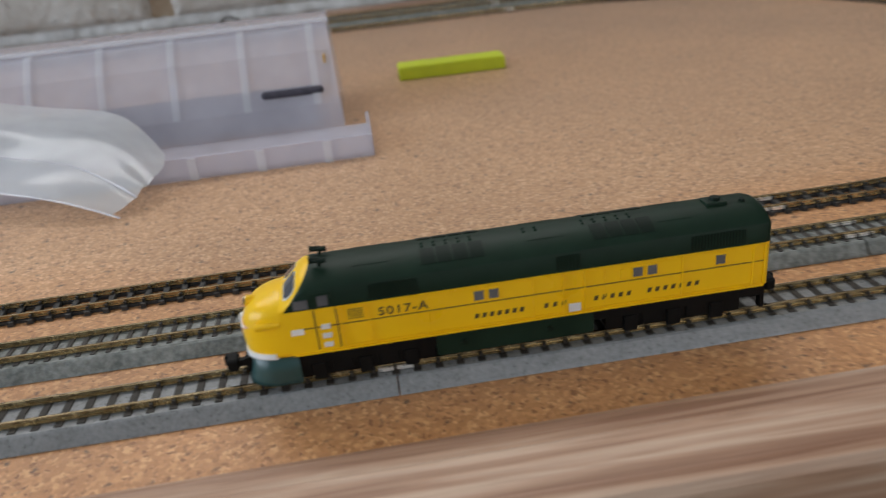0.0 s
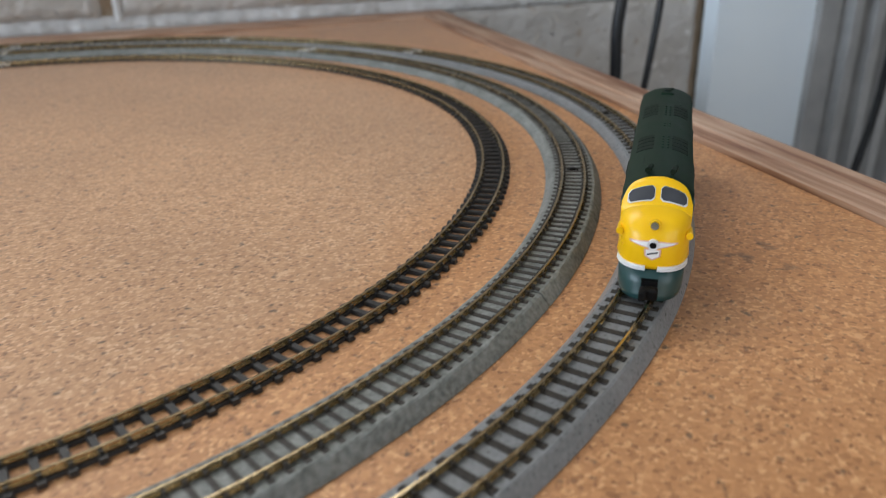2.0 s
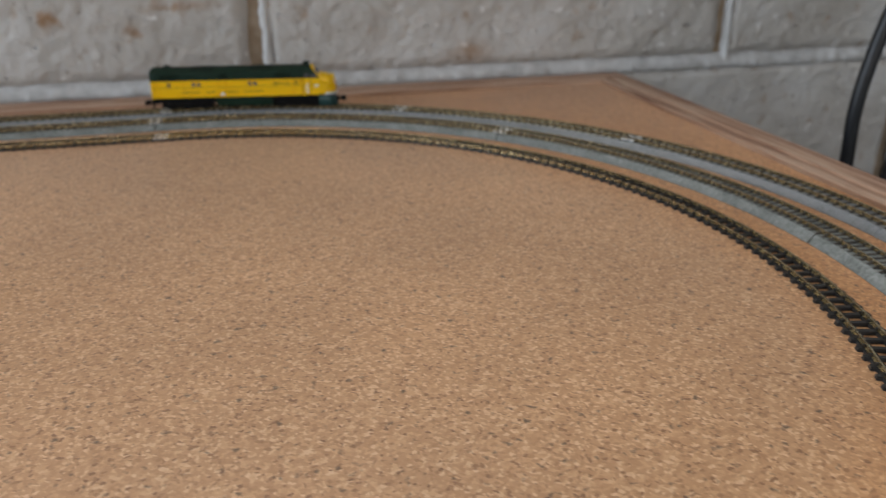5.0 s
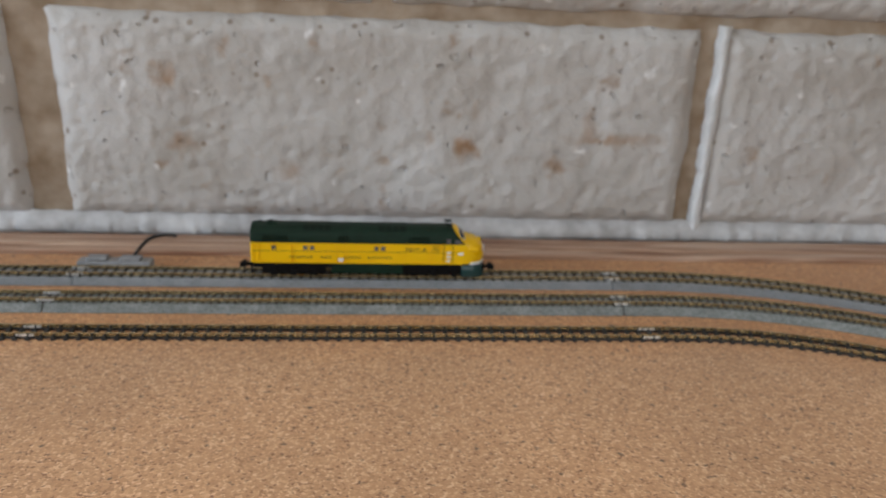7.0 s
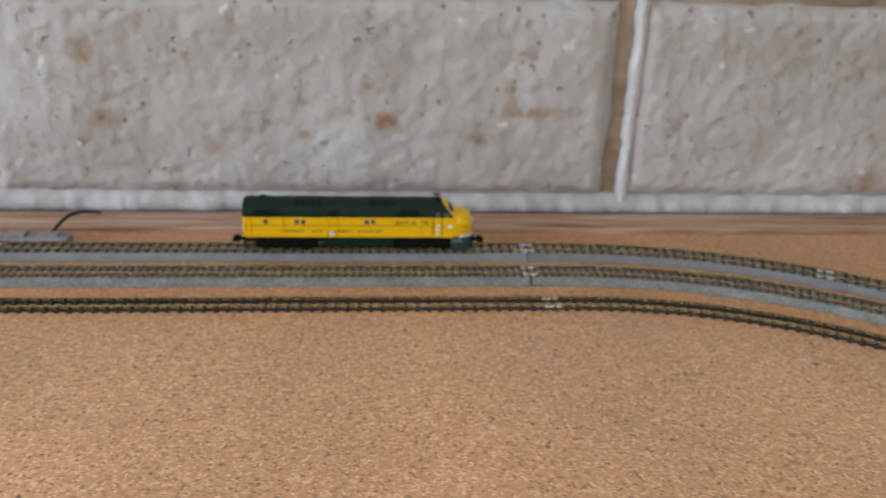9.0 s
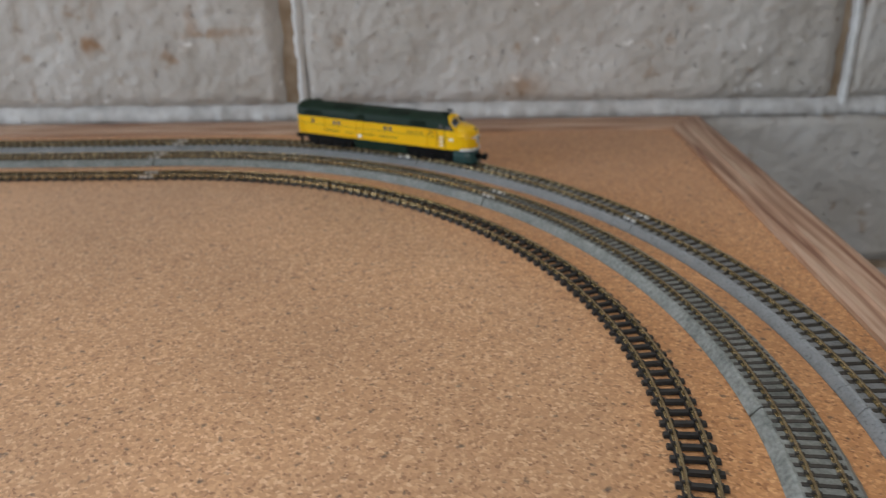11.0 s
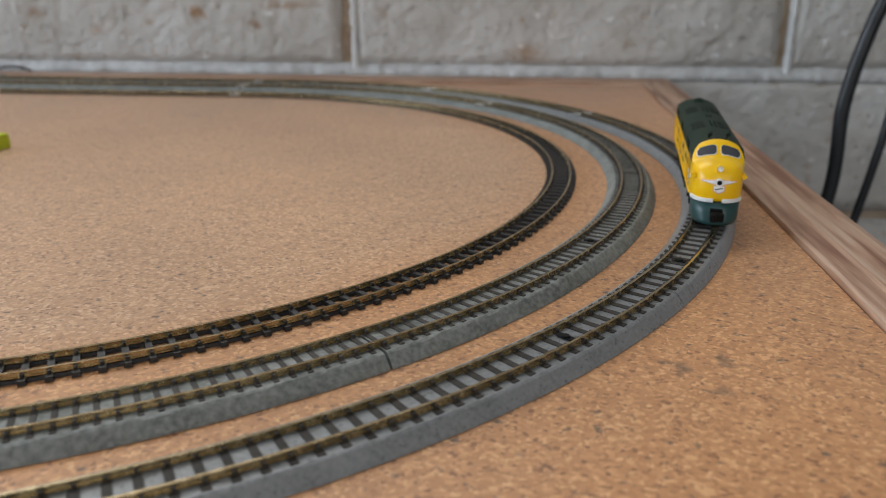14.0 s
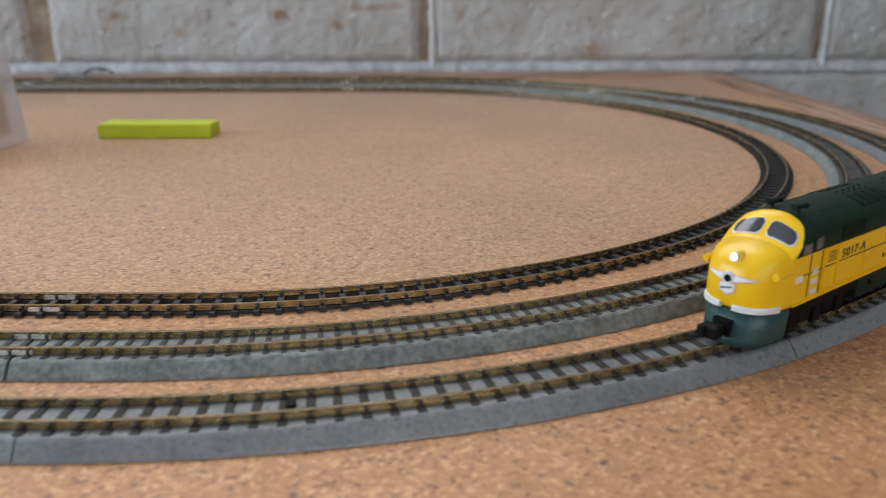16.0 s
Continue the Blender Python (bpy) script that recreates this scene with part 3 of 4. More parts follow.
# ribbed pale sheet beside the block wall


def ribbed_sheet():
    top = thing("metal_sheet", "pale blue-grey ribbed metal sheet standing against the wall", "metal sheet", (0, 0, Z0))
    plain = [(0.636, -0.004), (0.641, -0.022), (0.773, -0.026)]
    fluted = [(0.7735, -0.026), (0.775, -0.034), (0.800, -0.034), (0.802, -0.026)]
    x = 0.812
    while x < 1.35:
        fluted += [(x, -0.026), (x + 0.004, -0.042), (x + 0.014, -0.042), (x + 0.018, -0.026)]
        x += 0.034
    fluted.append((x, -0.026))
    part("sheet", fold(plain), SHEET, top)
    part("ribbed_sheet", fold(fluted), RIBBED, top, "grey ribbed cladding beside the pale sheet")
    return top


def fold(prof):
    """A folded sheet, extruded upright from its plan line."""
    bm = bmesh.new()
    lo = [bm.verts.new((a, b, 0.0)) for a, b in prof]
    hi = [bm.verts.new((a, b, 1.6)) for a, b in prof]
    bl = [bm.verts.new((a, b + 0.0015, 0.0)) for a, b in prof]
    bh = [bm.verts.new((a, b + 0.0015, 1.6)) for a, b in prof]
    for i in range(len(prof) - 1):
        bm.faces.new((lo[i], lo[i + 1], hi[i + 1], hi[i]))
        bm.faces.new((bl[i + 1], bl[i], bh[i], bh[i + 1]))
        bm.faces.new((hi[i], hi[i + 1], bh[i + 1], bh[i]))
    return bm


ribbed_sheet()

# ---- the layout board ----
BX0, BX1, BY0, BY1 = -0.80, 0.3175, -0.789, -0.006
IX1, IY0, IY1 = 0.2895, -0.760, -0.034


def board():
    top = thing("layout_board", "cork-topped layout board with a reddish timber edging", "layout board", (0, 0, 0))
    part("cork_sheet", boxed(BX0, IX1, IY0, IY1, -0.004, 0.0), CORK, top, "speckled tan cork sheet")
    part("base_panel", boxed(BX0, IX1, IY0, IY1, -0.011, -0.0045), DARK_FRAME, top, "dark base panel under the cork")

    def edging(along, a0, a1, inner, outer, mat_, mitre0, mitre1):
        """Moulded strip: low lip inside, raised flat, rounded outer arris."""
        w = outer - inner
        sect = [(0.0, -0.011), (0.0, 0.0024), (0.06, 0.0030), (0.30, 0.0034), (0.34, 0.0042), (0.86, 0.0046), (0.96, 0.0038), (1.0, 0.0016), (1.0, -0.012)]
        bm = bmesh.new()
        rings = []
        for end, mit in ((a0, mitre0), (a1, mitre1)):
            ring = []
            for u, z in sect:
                o = inner + u * w
                a = end + mit * abs(u * w)
                ring.append(bm.verts.new((a, o, z) if along == "x" else (o, a, z)))
            rings.append(ring)
        n = len(sect)
        for i in range(n):
            bm.faces.new((rings[0][i], rings[0][(i + 1) % n], rings[1][(i + 1) % n], rings[1][i]))
        bm.faces.new(rings[0])
        bm.faces.new(rings[1][::-1])
        part("edging", bm, mat_, top, "reddish sawn timber edging")
    edging("y", IY0, IY1, IX1 + 0.0003, BX1, WOOD_Y, -1, 1)
    edging("x", BX0, IX1, IY0 - 0.0003, BY0, WOOD_X, 0, 1)
    edging("x", BX0, IX1, IY1 + 0.0003, BY1, WOOD_X, 0, 1)
    for x, y in ((BX0 + 0.06, BY0 + 0.06), (BX1 - 0.06, BY0 + 0.06), (BX0 + 0.06, BY1 - 0.06), (BX1 - 0.06, BY1 - 0.06)):
        part("leg", boxed(x - 0.02, x + 0.02, y - 0.02, y + 0.02, Z0, -0.0115), DARK_FRAME, top, "dark square leg")
    return top


board()

# ---- the tracks ----
CX, CY = -0.0582, -0.3983
WEST = -0.78


def on_track(s, R):
    """Point and heading at s along a loop end: far straight, half circle, near straight."""
    if s < 0:
        return Vector((CX + s, CY + R, 0)), 0.0
    a = s / R
    if a < math.pi:
        return Vector((CX + R * math.sin(a), CY + R * math.cos(a), 0)), -a
    return Vector((CX - (s - math.pi * R), CY - R, 0)), -math.pi


def stations(R, s0, s1, step=0.006):
    cuts = [s0] + [c for c in (0.0, math.pi * R) if s0 < c < s1] + [s1]
    out = []
    for a, b in zip(cuts, cuts[1:]):
        n = max(1, math.ceil((b - a) / (step if 0 <= (a + b) / 2 <= math.pi * R else 0.05)))
        out += [a + (b - a) * i / n for i in range(n)]
    return out + [s1]


def sweep(R, s0, s1, sect, jitter=0.0, step=0.006):
    """Sweeps a closed section of (offset outward, z, material index) along the track."""
    bm = bmesh.new()
    prev = None
    n = len(sect)
    for s in stations(R, s0, s1, step):
        p, h = on_track(s, R)
        out = Vector((-math.sin(h), math.cos(h), 0))
        ring = []
        for k, (o, z, _) in enumerate(sect):
            j = jitter * noise.noise(Vector((s * 300, k * 3.3, R * 50))) if jitter and 0 < k < n - 1 else 0
            v = p + out * (o + j)
            ring.append(bm.verts.new((v.x, v.y, z + j * 0.6)))
        if prev:
            for k in range(n):
                f = bm.faces.new((prev[k], prev[(k + 1) % n], ring[(k + 1) % n], ring[k]))
                f.material_index = sect[k][2]
        else:
            bm.faces.new(ring[::-1])
        prev = ring
    bm.faces.new(prev)
    return bm


def rail_section(off, z0, h):
    s = [(-0.8, 0, 1), (-0.8, 0.15, 1), (-0.22, 0.22, 1), (-0.22, 0.68, 1), (-0.42, 0.74, 1), (-0.42, 0.95, 0), (-0.3, 1.0, 0), (0.3, 1.0, 0), (0.42, 0.95, 1), (0.42, 0.74, 1), (0.22, 0.68, 1), (0.22, 0.22, 1), (0.8, 0.15, 1), (0.8, 0, 1)]
    return [(off + a * 0.001, z0 + b * h, m) for a, b, m in s]


def sleeper_bm(half, width, height, gauge_half, chairs):
    bm = bmesh.new()
    w, t = width / 2, width / 2 * 0.8
    a = [bm.verts.new(c) for c in ((-w, -half, 0), (w, -half, 0), (w, half, 0), (-w, half, 0))]
    b = [bm.verts.new(c) for c in ((-t, -half * 0.98, height), (t, -half * 0.98, height), (t, half * 0.98, height), (-t, half * 0.98, height))]
    bm.faces.new(b)
    for i in range(4):
        bm.faces.new((a[i], a[(i + 1) % 4], b[(i + 1) % 4], b[i]))
    if chairs:
        for y in (-gauge_half - 0.0008, -gauge_half + 0.0008, gauge_half - 0.0008, gauge_half + 0.0008):
            box(bm, -0.00042, 0.00042, y - 0.00050, y + 0.00050, height, height + 0.00105)
    return bm


def track(name, label, R, bed, bed_z, rail_h, pitch, half, width, height, sleeper_mat, joints, joiner_at, near_from):
    top = thing(name, label, "model railway track", (0, 0, 0), group="model railway loops")
    s0, s1 = WEST - CX, math.pi * R + (CX - WEST)
    if bed:
        cuts = [s0] + sorted(joints) + [s1]
        for a, b in zip(cuts, cuts[1:]):
            sect = [(-0.0112, 0.0002, 0), (-0.0109, 0.0008, 0), (-0.0087, bed_z - 0.0004, 0), (-0.0080, bed_z, 0), (-0.003, bed_z, 0), (0.003, bed_z, 0), (0.0080, bed_z, 0), (0.0086, bed_z - 0.0004, 0), (0.0109, 0.0008, 0), (0.0112, 0.0002, 0)]
            wide = 0.0006 if bed is BED_ROUGH else 0.0002
            part("roadbed", sweep(R, a + 0.0002, b - wide, sect, 0.0003 if bed is BED_ROUGH else 0.0001, 0.0035), bed, top, "moulded grey ballast bed", smooth=False)
    zs = bed_z - (0.0003 if bed else 0.0)
    me = mesh_of(sleeper_bm(half, width, height, 0.0045, True), "sleeper", sleeper_mat)
    n = int((s1 - s0) / pitch)
    spots = [s0 + (i + 0.5) * pitch for i in range(n)]
    rest = bmesh.new()
    for s in spots:
        p, h = on_track(s, R)
        if near_from[0] < s < near_from[1]:
            ob = new("sleeper", me)
            ob.parent = top
            ob.location, ob.rotation_euler = (p.x, p.y, zs), (0, 0, h)
        else:
            tmp = sleeper_bm(half, width, height, 0.0045, False)
            tmp.transform(Matrix.Translation((p.x, p.y, zs)) @ Matrix.Rotation(h, 4, "Z"))
            m2 = bpy.data.meshes.new("tmp")
            tmp.to_mesh(m2)
            tmp.free()
            rest.from_mesh(m2)
            bpy.data.meshes.remove(m2)
    part("sleeper_run", rest, sleeper_mat, top, kind="stuff")
    zr = zs + height
    for off in (-0.0045, 0.0045):
        part("rail", sweep(R, s0, s1, rail_section(off, zr, rail_h)), (RAIL_TOP, RAIL_SIDE), top, "brassy nickel rail, darker at its sides")
    if not bed:
        for off in (-0.0045, 0.0045):
            w = [(off - 0.0013, zs, 0), (off - 0.0011, zs + 0.0010, 0), (off + 0.0011, zs + 0.0010, 0), (off + 0.0013, zs, 0)]
            part("sleeper_web", sweep(R, s0, s1, w), sleeper_mat, top, "black web joining the sleepers under the rail")
    jm = None
    for s in joiner_at:
        p, h = on_track(s, R)
        for off in (-0.0045, 0.0045):
            if jm is None:
                bm = bmesh.new()
                box(bm, -0.0045, 0.0045, -0.0011, -0.0005, 0, rail_h * 0.62)
                box(bm, -0.0045, 0.0045, 0.0005, 0.0011, 0, rail_h * 0.62)
                box(bm, -0.0045, 0.0045, -0.0012, 0.0012, -0.0001, 0.0003)
                jm = mesh_of(bm, "rail_joiner", JOINER)
            out = Vector((-math.sin(h), math.cos(h), 0))
            q = p + out * off
            ob = tagged(new("rail_joiner", jm), label="pale nickel rail joiner")
            ob.parent = top
            ob.location, ob.rotation_euler = (q.x, q.y, zr), (0, 0, h)
    return zr + rail_h


R_IN, R_MID, R_OUT = 0.2618, 0.2954, 0.3290
deg = radians
G = 0.3126
ZR = track("outer_track", "outer model track, dark sleepers in smooth grey roadbed", R_OUT, BED, 0.0041, 0.0016, 0.0056, 0.0075, 0.0023, 0.0006, SLEEPER_BROWN,
           [-G - 0.012, -0.015] + [deg(a) * R_OUT for a in (30, 60, 90, 120, 150, 180)] + [math.pi * R_OUT + 0.168],
           [-G - 0.012, -0.015] + [deg(a) * R_OUT for a in (28, 59)] + [math.pi * R_OUT + 0.168], (-0.42, 1.27))
track("middle_track", "middle model track, fine sleepers in coarse grey ballast bed", R_MID, BED_ROUGH, 0.0041, 0.0016, 0.0043, 0.0074, 0.0017, 0.0006, SLEEPER_GREY,
      [-G - 0.015, -0.018] + [deg(a) * R_MID for a in (45, 90, 136)] + [math.pi * R_MID + 0.020],
      [-G - 0.015, -0.018] + [deg(a) * R_MID for a in (45,)] + [math.pi * R_MID + 0.020, math.pi * R_MID + 0.168], (-0.13, 1.17))
track("inner_track", "inner model track, open black sleepers laid straight on cork", R_IN, None, 0.0002, 0.0016, 0.0060, 0.0075, 0.0022, 0.0013, SLEEPER_BLACK, [],
      [-G - 0.012, -0.012, math.pi * R_IN + 0.03], (-0.45, 1.35))


def track_pins():
    pin = None
    for R, a in ((R_OUT, 128.5), (R_OUT, 115.2), (R_OUT, 152.0), (R_OUT, 171.0), (R_MID, 114.4), (R_OUT, 98.0)):
        p, h = on_track(deg(a) * R, R)
        if pin is None:
            bm = bmesh.new()
            cyl(bm, (0, 0, 0), (0, 0, 0.0007), 0.0013, 0.0011, 10)
            box(bm, -0.0011, 0.0011, -0.0024, 0.0024, 0, 0.00025)
            pin = mesh_of(bm, "track_pin", BLACK)
        ob = tagged(new("track_pin", pin), label="black track pin in a sleeper", category="track pin", group="track pins")
        ob.location, ob.rotation_euler = (p.x, p.y, 0.0044), (0, 0, h)


track_pins()

# ---- feed clip and its wire ----


def feed_clip():
    top = thing("feed_clip", "grey plastic track feed clip with a black wire", "track feed clip", (-0.366, -0.0560, 0))
    part("body", boxed(-0.021, 0.021, -0.005, 0.005, 0, 0.0065, bevel=0.0012), CLIP_GREY, top)
    part("terminal", boxed(-0.016, -0.004, -0.0035, 0.0035, 0.0063, 0.0085, bevel=0.0006), CLIP_GREY, top)
    part("terminal", boxed(0.003, 0.015, -0.0035, 0.0035, 0.0063, 0.0082, bevel=0.0006), CLIP_GREY, top)
    part("wire", tube([(0.010, 0.002, 0.0075), (0.012, 0.008, 0.0105), (0.015, 0.018, 0.0125), (0.020, 0.030, 0.0105), (0.024, 0.042, 0.0057)], 0.0011, 8), CABLE, top, "thin black wire", smooth=True)


feed_clip()

# ---- hanging cables ----


def cable(label, pts, r):
    tagged(new("cable", mesh_of(tube(pts, r, 12), "cable", CABLE, smooth=True)), label=label, category="cable", group="hanging cables")


cable("thick black cable hanging behind the board", [(0.52, -0.17, 0.60), (0.48, -0.19, 0.26), (0.435, -0.2, 0.11), (0.420, -0.2, 0.06), (0.411, -0.2, 0.01), (0.412, -0.2, -0.04), (0.408, -0.2, -0.10), (0.402, -0.2, -0.30), (0.40, -0.2, Z0 + 0.004)], 0.0050)
cable("thin black cable hanging behind the board", [(0.56, -0.17, 0.60), (0.49, -0.20, 0.26), (0.447, -0.22, 0.10), (0.438, -0.22, 0.03), (0.432, -0.22, -0.02), (0.424, -0.22, -0.07), (0.410, -0.22, -0.14), (0.40, -0.22, -0.30), (0.395, -0.22, Z0 + 0.003)], 0.0030)
cable("black cable hanging before the ribbed sheet", [(0.80, -0.12, 0.5), (0.80, -0.12, 0.1), (0.797, -0.12, -0.07), (0.793, -0.12, -0.13), (0.781, -0.12, -0.19), (0.76, -0.12, -0.30), (0.74, -0.12, Z0 + 0.004)], 0.0045)

# ---- things lying inside the loop ----


def lime_block():
    top = thing("sticky_note_pad", "lime-green oblong pad lying on the cork", "note pad", (-0.1605, -0.3740, 0))
    top.rotation_euler = (0, 0, radians(-1.0))
    part("pad", boxed(-0.0360, 0.0360, -0.0100, 0.0100, 0.0, 0.0078, bevel=0.0009), LIME_EDGE, top, "stacked lime-green leaves")
    part("cover", boxed(-0.0357, 0.0357, -0.0097, 0.0097, 0.0079, 0.0088, bevel=0.0004), LIME, top, "bright lime top leaf")


lime_block()


def clear_case():
    top = thing("clear_case", "open clear plastic model case with amber card end", "plastic case", (-0.238, -0.436, 0))
    L = 0.26
    y0, y1, h = -0.045, 0.040, 0.053
    # body shell: sloped front, rounded top, thin walls
    sect = [(y0, 0.001), (y0 + 0.004, 0.014), (y0 + 0.020, 0.040), (y0 + 0.030, h - 0.002), (y0 + 0.036, h), (y1 - 0.006, h), (y1, h - 0.004), (y1 + 0.002, 0.001)]
    bm = bmesh.new()
    a = [bm.verts.new((-L, y, z)) for y, z in sect]
    b = [bm.verts.new((0.003 * (1 - z / h), y, z)) for y, z in sect]
    for i in range(len(sect) - 1):
        bm.faces.new((a[i], a[i + 1], b[i + 1], b[i]))
    bm.faces.new(b)
    bm.faces.new(a[::-1])
    part("cover", bm, CASE, top, "frosted clear plastic cover")
    for i in range(7):
        x = -0.012 - i * 0.038
        bm = bmesh.new()
        for j in range(1, 4):
            (ya, za), (yb, zb) = sect[j], sect[j + 1]
            v = [bm.verts.new(c) for c in ((x, ya - 0.0012, za + 0.0005), (x + 0.004, ya - 0.0012, za + 0.0005), (x + 0.004, yb - 0.0012, zb + 0.0008), (x, yb - 0.0012, zb + 0.0008))]
            bm.faces.new(v)
        bmesh.ops.solidify(bm, geom=bm.faces[:], thickness=0.0008)
        part("rib", bm, CASE_EDGE, top, "white moulded rib")
    bm = bmesh.new()
    box(bm, -L, 0.001, y0 + 0.033, y0 + 0.039, h, h + 0.002)
    part("rim", bm, CASE_EDGE, top, "bright case rim")
    part("card", boxed(-0.0040, -0.0030, y0 + 0.016, y1 - 0.006, 0.006, 0.038), AMBER, top, "amber printed card end")
    part("tray_insert", boxed(-L + 0.01, -0.012, y0 + 0.012, y0 + 0.05, 0.002, 0.016, bevel=0.002), FOAM, top, "dark foam insert")
    part("dark_slot", boxed(-0.040, -0.006, y0 + 0.0058, y0 + 0.0105, 0.0190, 0.0232, bevel=0.0018), FOAM, top, "dark slot in the cover")
    # fallen front flap
    bm = bmesh.new()
    box(bm, -L, 0.016, y0 - 0.055, y0 - 0.002, 0.0006, 0.0018)
    box(bm, -L, 0.016, y0 - 0.057, y0 - 0.055, 0.0, 0.011)
    box(bm, 0.0145, 0.0162, y0 - 0.055, y0 - 0.004, 0.0018, 0.0085)
    part("flap", bm, CASE, top, "open front flap of clear plastic")
    for i in range(8):
        x = -0.008 - i * 0.032
        part("flap_rib", boxed(x, x + 0.004, y0 - 0.0582, y0 - 0.0571, 0.0, 0.0105), CASE_EDGE, top)


clear_case()


def film_sleeve():
    """A soft clear sleeve leaning from the case front down over its flap."""
    top = thing("plastic_sleeve", "limp clear plastic sleeve leaning on the clear case", "plastic sleeve", (-0.372, -0.520, 0))
    base = Vector(top.location)
    upper = [Vector(p) for p in ((-0.500, -0.487, 0.046), (-0.430, -0.488, 0.042), (-0.385, -0.489, 0.033), (-0.345, -0.500, 0.026), (-0.316, -0.540, 0.010))]
    lower = [Vector(p) for p in ((-0.500, -0.528, 0.020), (-0.436, -0.540, 0.016), (-0.392, -0.556, 0.012), (-0.358, -0.572, 0.0085), (-0.332, -0.584, 0.002))]

    def along(P, u):
        f = min(u * (len(P) - 1), len(P) - 1.001)
        i = int(f)
        t = f - i
        a, b, c, d = P[max(i - 1, 0)], P[i], P[i + 1], P[min(i + 2, len(P) - 1)]
        return 0.5 * (2 * b + (c - a) * t + (2 * a - 5 * b + 4 * c - d) * t * t + (3 * b - a - 3 * c + d) * t ** 3)

    nx, ny = 40, 18
    bulge = Vector((0.004, -0.005, 0.009))
    bm = bmesh.new()
    grid = []
    for j in range(ny + 1):
        v = j / ny
        row = []
        for i in range(nx + 1):
            u = i / nx * (1 - 0.06 * abs(2 * v - 1) ** 3)
            p = along(upper, u).lerp(along(lower, u), v) + bulge * math.sin(math.pi * v) * (1 - 0.6 * u)
            w = noise.noise(Vector((u * 5, v * 9, 3))) * 0.0022 + noise.noise(Vector((u * 16, v * 14, 8))) * 0.0008
            row.append(bm.verts.new(p - base + Vector((0, -0.3, 0.7)) * w * math.sin(math.pi * v)))
        grid.append(row)
    for j in range(ny):
        for i in range(nx):
            bm.faces.new((grid[j][i], grid[j][i + 1], grid[j + 1][i + 1], grid[j + 1][i]))
    part("film", bm, FILM, top, "limp clear film", smooth=True)
    part("hem", tube([along(lower, k / 8) - base + Vector((0, -0.0004, 0.0004)) for k in range(9)], 0.0006, 6, 3), CASE_EDGE, top, "thicker welded hem", smooth=True)
    part("crease", tube([along(upper, k / 8).lerp(along(lower, k / 8), 0.72) + bulge * 0.77 * (1 - 0.6 * k / 8) - base for k in range(3, 9)], 0.0006, 6, 3), CASE_EDGE, top, "bright crease in the film", smooth=True)


film_sleeve()

# ---- the locomotive (its own space: x ahead, y left, z up from rail top) ----
HW, ZB, ZL, ZS, ZC = 0.0096, 0.0078, 0.0198, 0.0248, 0.0284
LIFT = 0.0015                                   # shell over the trucks
REAR, CAB, NOSE = -0.0668, 0.0462, 0.0661


def lerp(x, pts):
    for (a, b), (c, d) in zip(pts, pts[1:]):
        if x <= c:
            t = max(0.0, (x - a) / (c - a))
            return b + (d - b) * t
    return pts[-1][1]


CROWN = [(CAB, ZC), (0.0488, 0.0281), (0.0504, 0.0270), (0.0545, 0.0230), (0.0556, 0.0225)]
SHOULDER = [(CAB, ZS), (0.0490, 0.0246), (0.0506, 0.0236), (0.0545, 0.0206), (0.0556, 0.0201)]
HALF = [(CAB, HW), (0.0540, 0.0096), (0.0556, 0.0095)]
CABF = 0.0556
# the bulbous nose in level slices: height, foremost point, half width
NOSE_F = [(ZB, 0.0654), (0.0095, 0.0659), (0.0125, 0.0661), (0.0155, 0.0658), (0.0175, 0.0651), (0.0190, 0.0642), (0.0203, 0.0628), (0.0212, 0.0611), (0.0219, 0.0588), (0.0226, 0.0558)]
NOSE_W = [(ZB, 0.0096), (0.0165, 0.0096), (0.0185, 0.0095), (0.0198, 0.0092), (0.0208, 0.0084), (0.0216, 0.0070), (0.0222, 0.0048), (0.0226, 0.0022)]


def crown_at(x, y):
    """Height of the shell's top at (x, y)."""
    if x < CAB:
        zc, zs, w = ZC, ZS, HW
    else:
        zc, zs, w = lerp(x, CROWN), lerp(x, SHOULDER), lerp(x, HALF)
    u = min(1.0, abs(y) / w)
    return zs + (zc - zs) * (1 - u ** 2.2) ** 0.86


def shell_sections():
    xs = [REAR, REAR + 0.0006, REAR + 0.0015] + [REAR + 0.004 + i * 0.0125 for i in range(9)]
    xs += [CAB - 0.002 + 0.0007 * i for i in range(int((CABF - CAB + 0.002) / 0.0007) + 1)] + [CABF]
    return sorted(x for x in set(xs) if x <= CABF)


def section(x):
    """Half outline from the bottom (right side) over the top to the left."""
    w = HW if x < CAB else lerp(x, HALF)
    zs = ZS if x < CAB else lerp(x, SHOULDER)
    sq = 0.0
    if x < REAR + 0.0015:
        sq = 0.0005 * (1 - (x - REAR) / 0.0015)
    w -= sq
    half = [(w, ZB)]
    for k in range(1, 5):
        half.append((w, ZB + (min(ZL, zs) - ZB) * k / 4))
    half.append((w, zs))
    for k in range(1, 9):
        y = w * math.cos(math.pi / 2 * k / 8)
        half.append((y if k < 8 else 0.0, crown_at(max(x, REAR), y if k < 8 else 0.0) - sq))
    return [(-a, b) for a, b in half] + [(a, b) for a, b in reversed(half[:-1])]


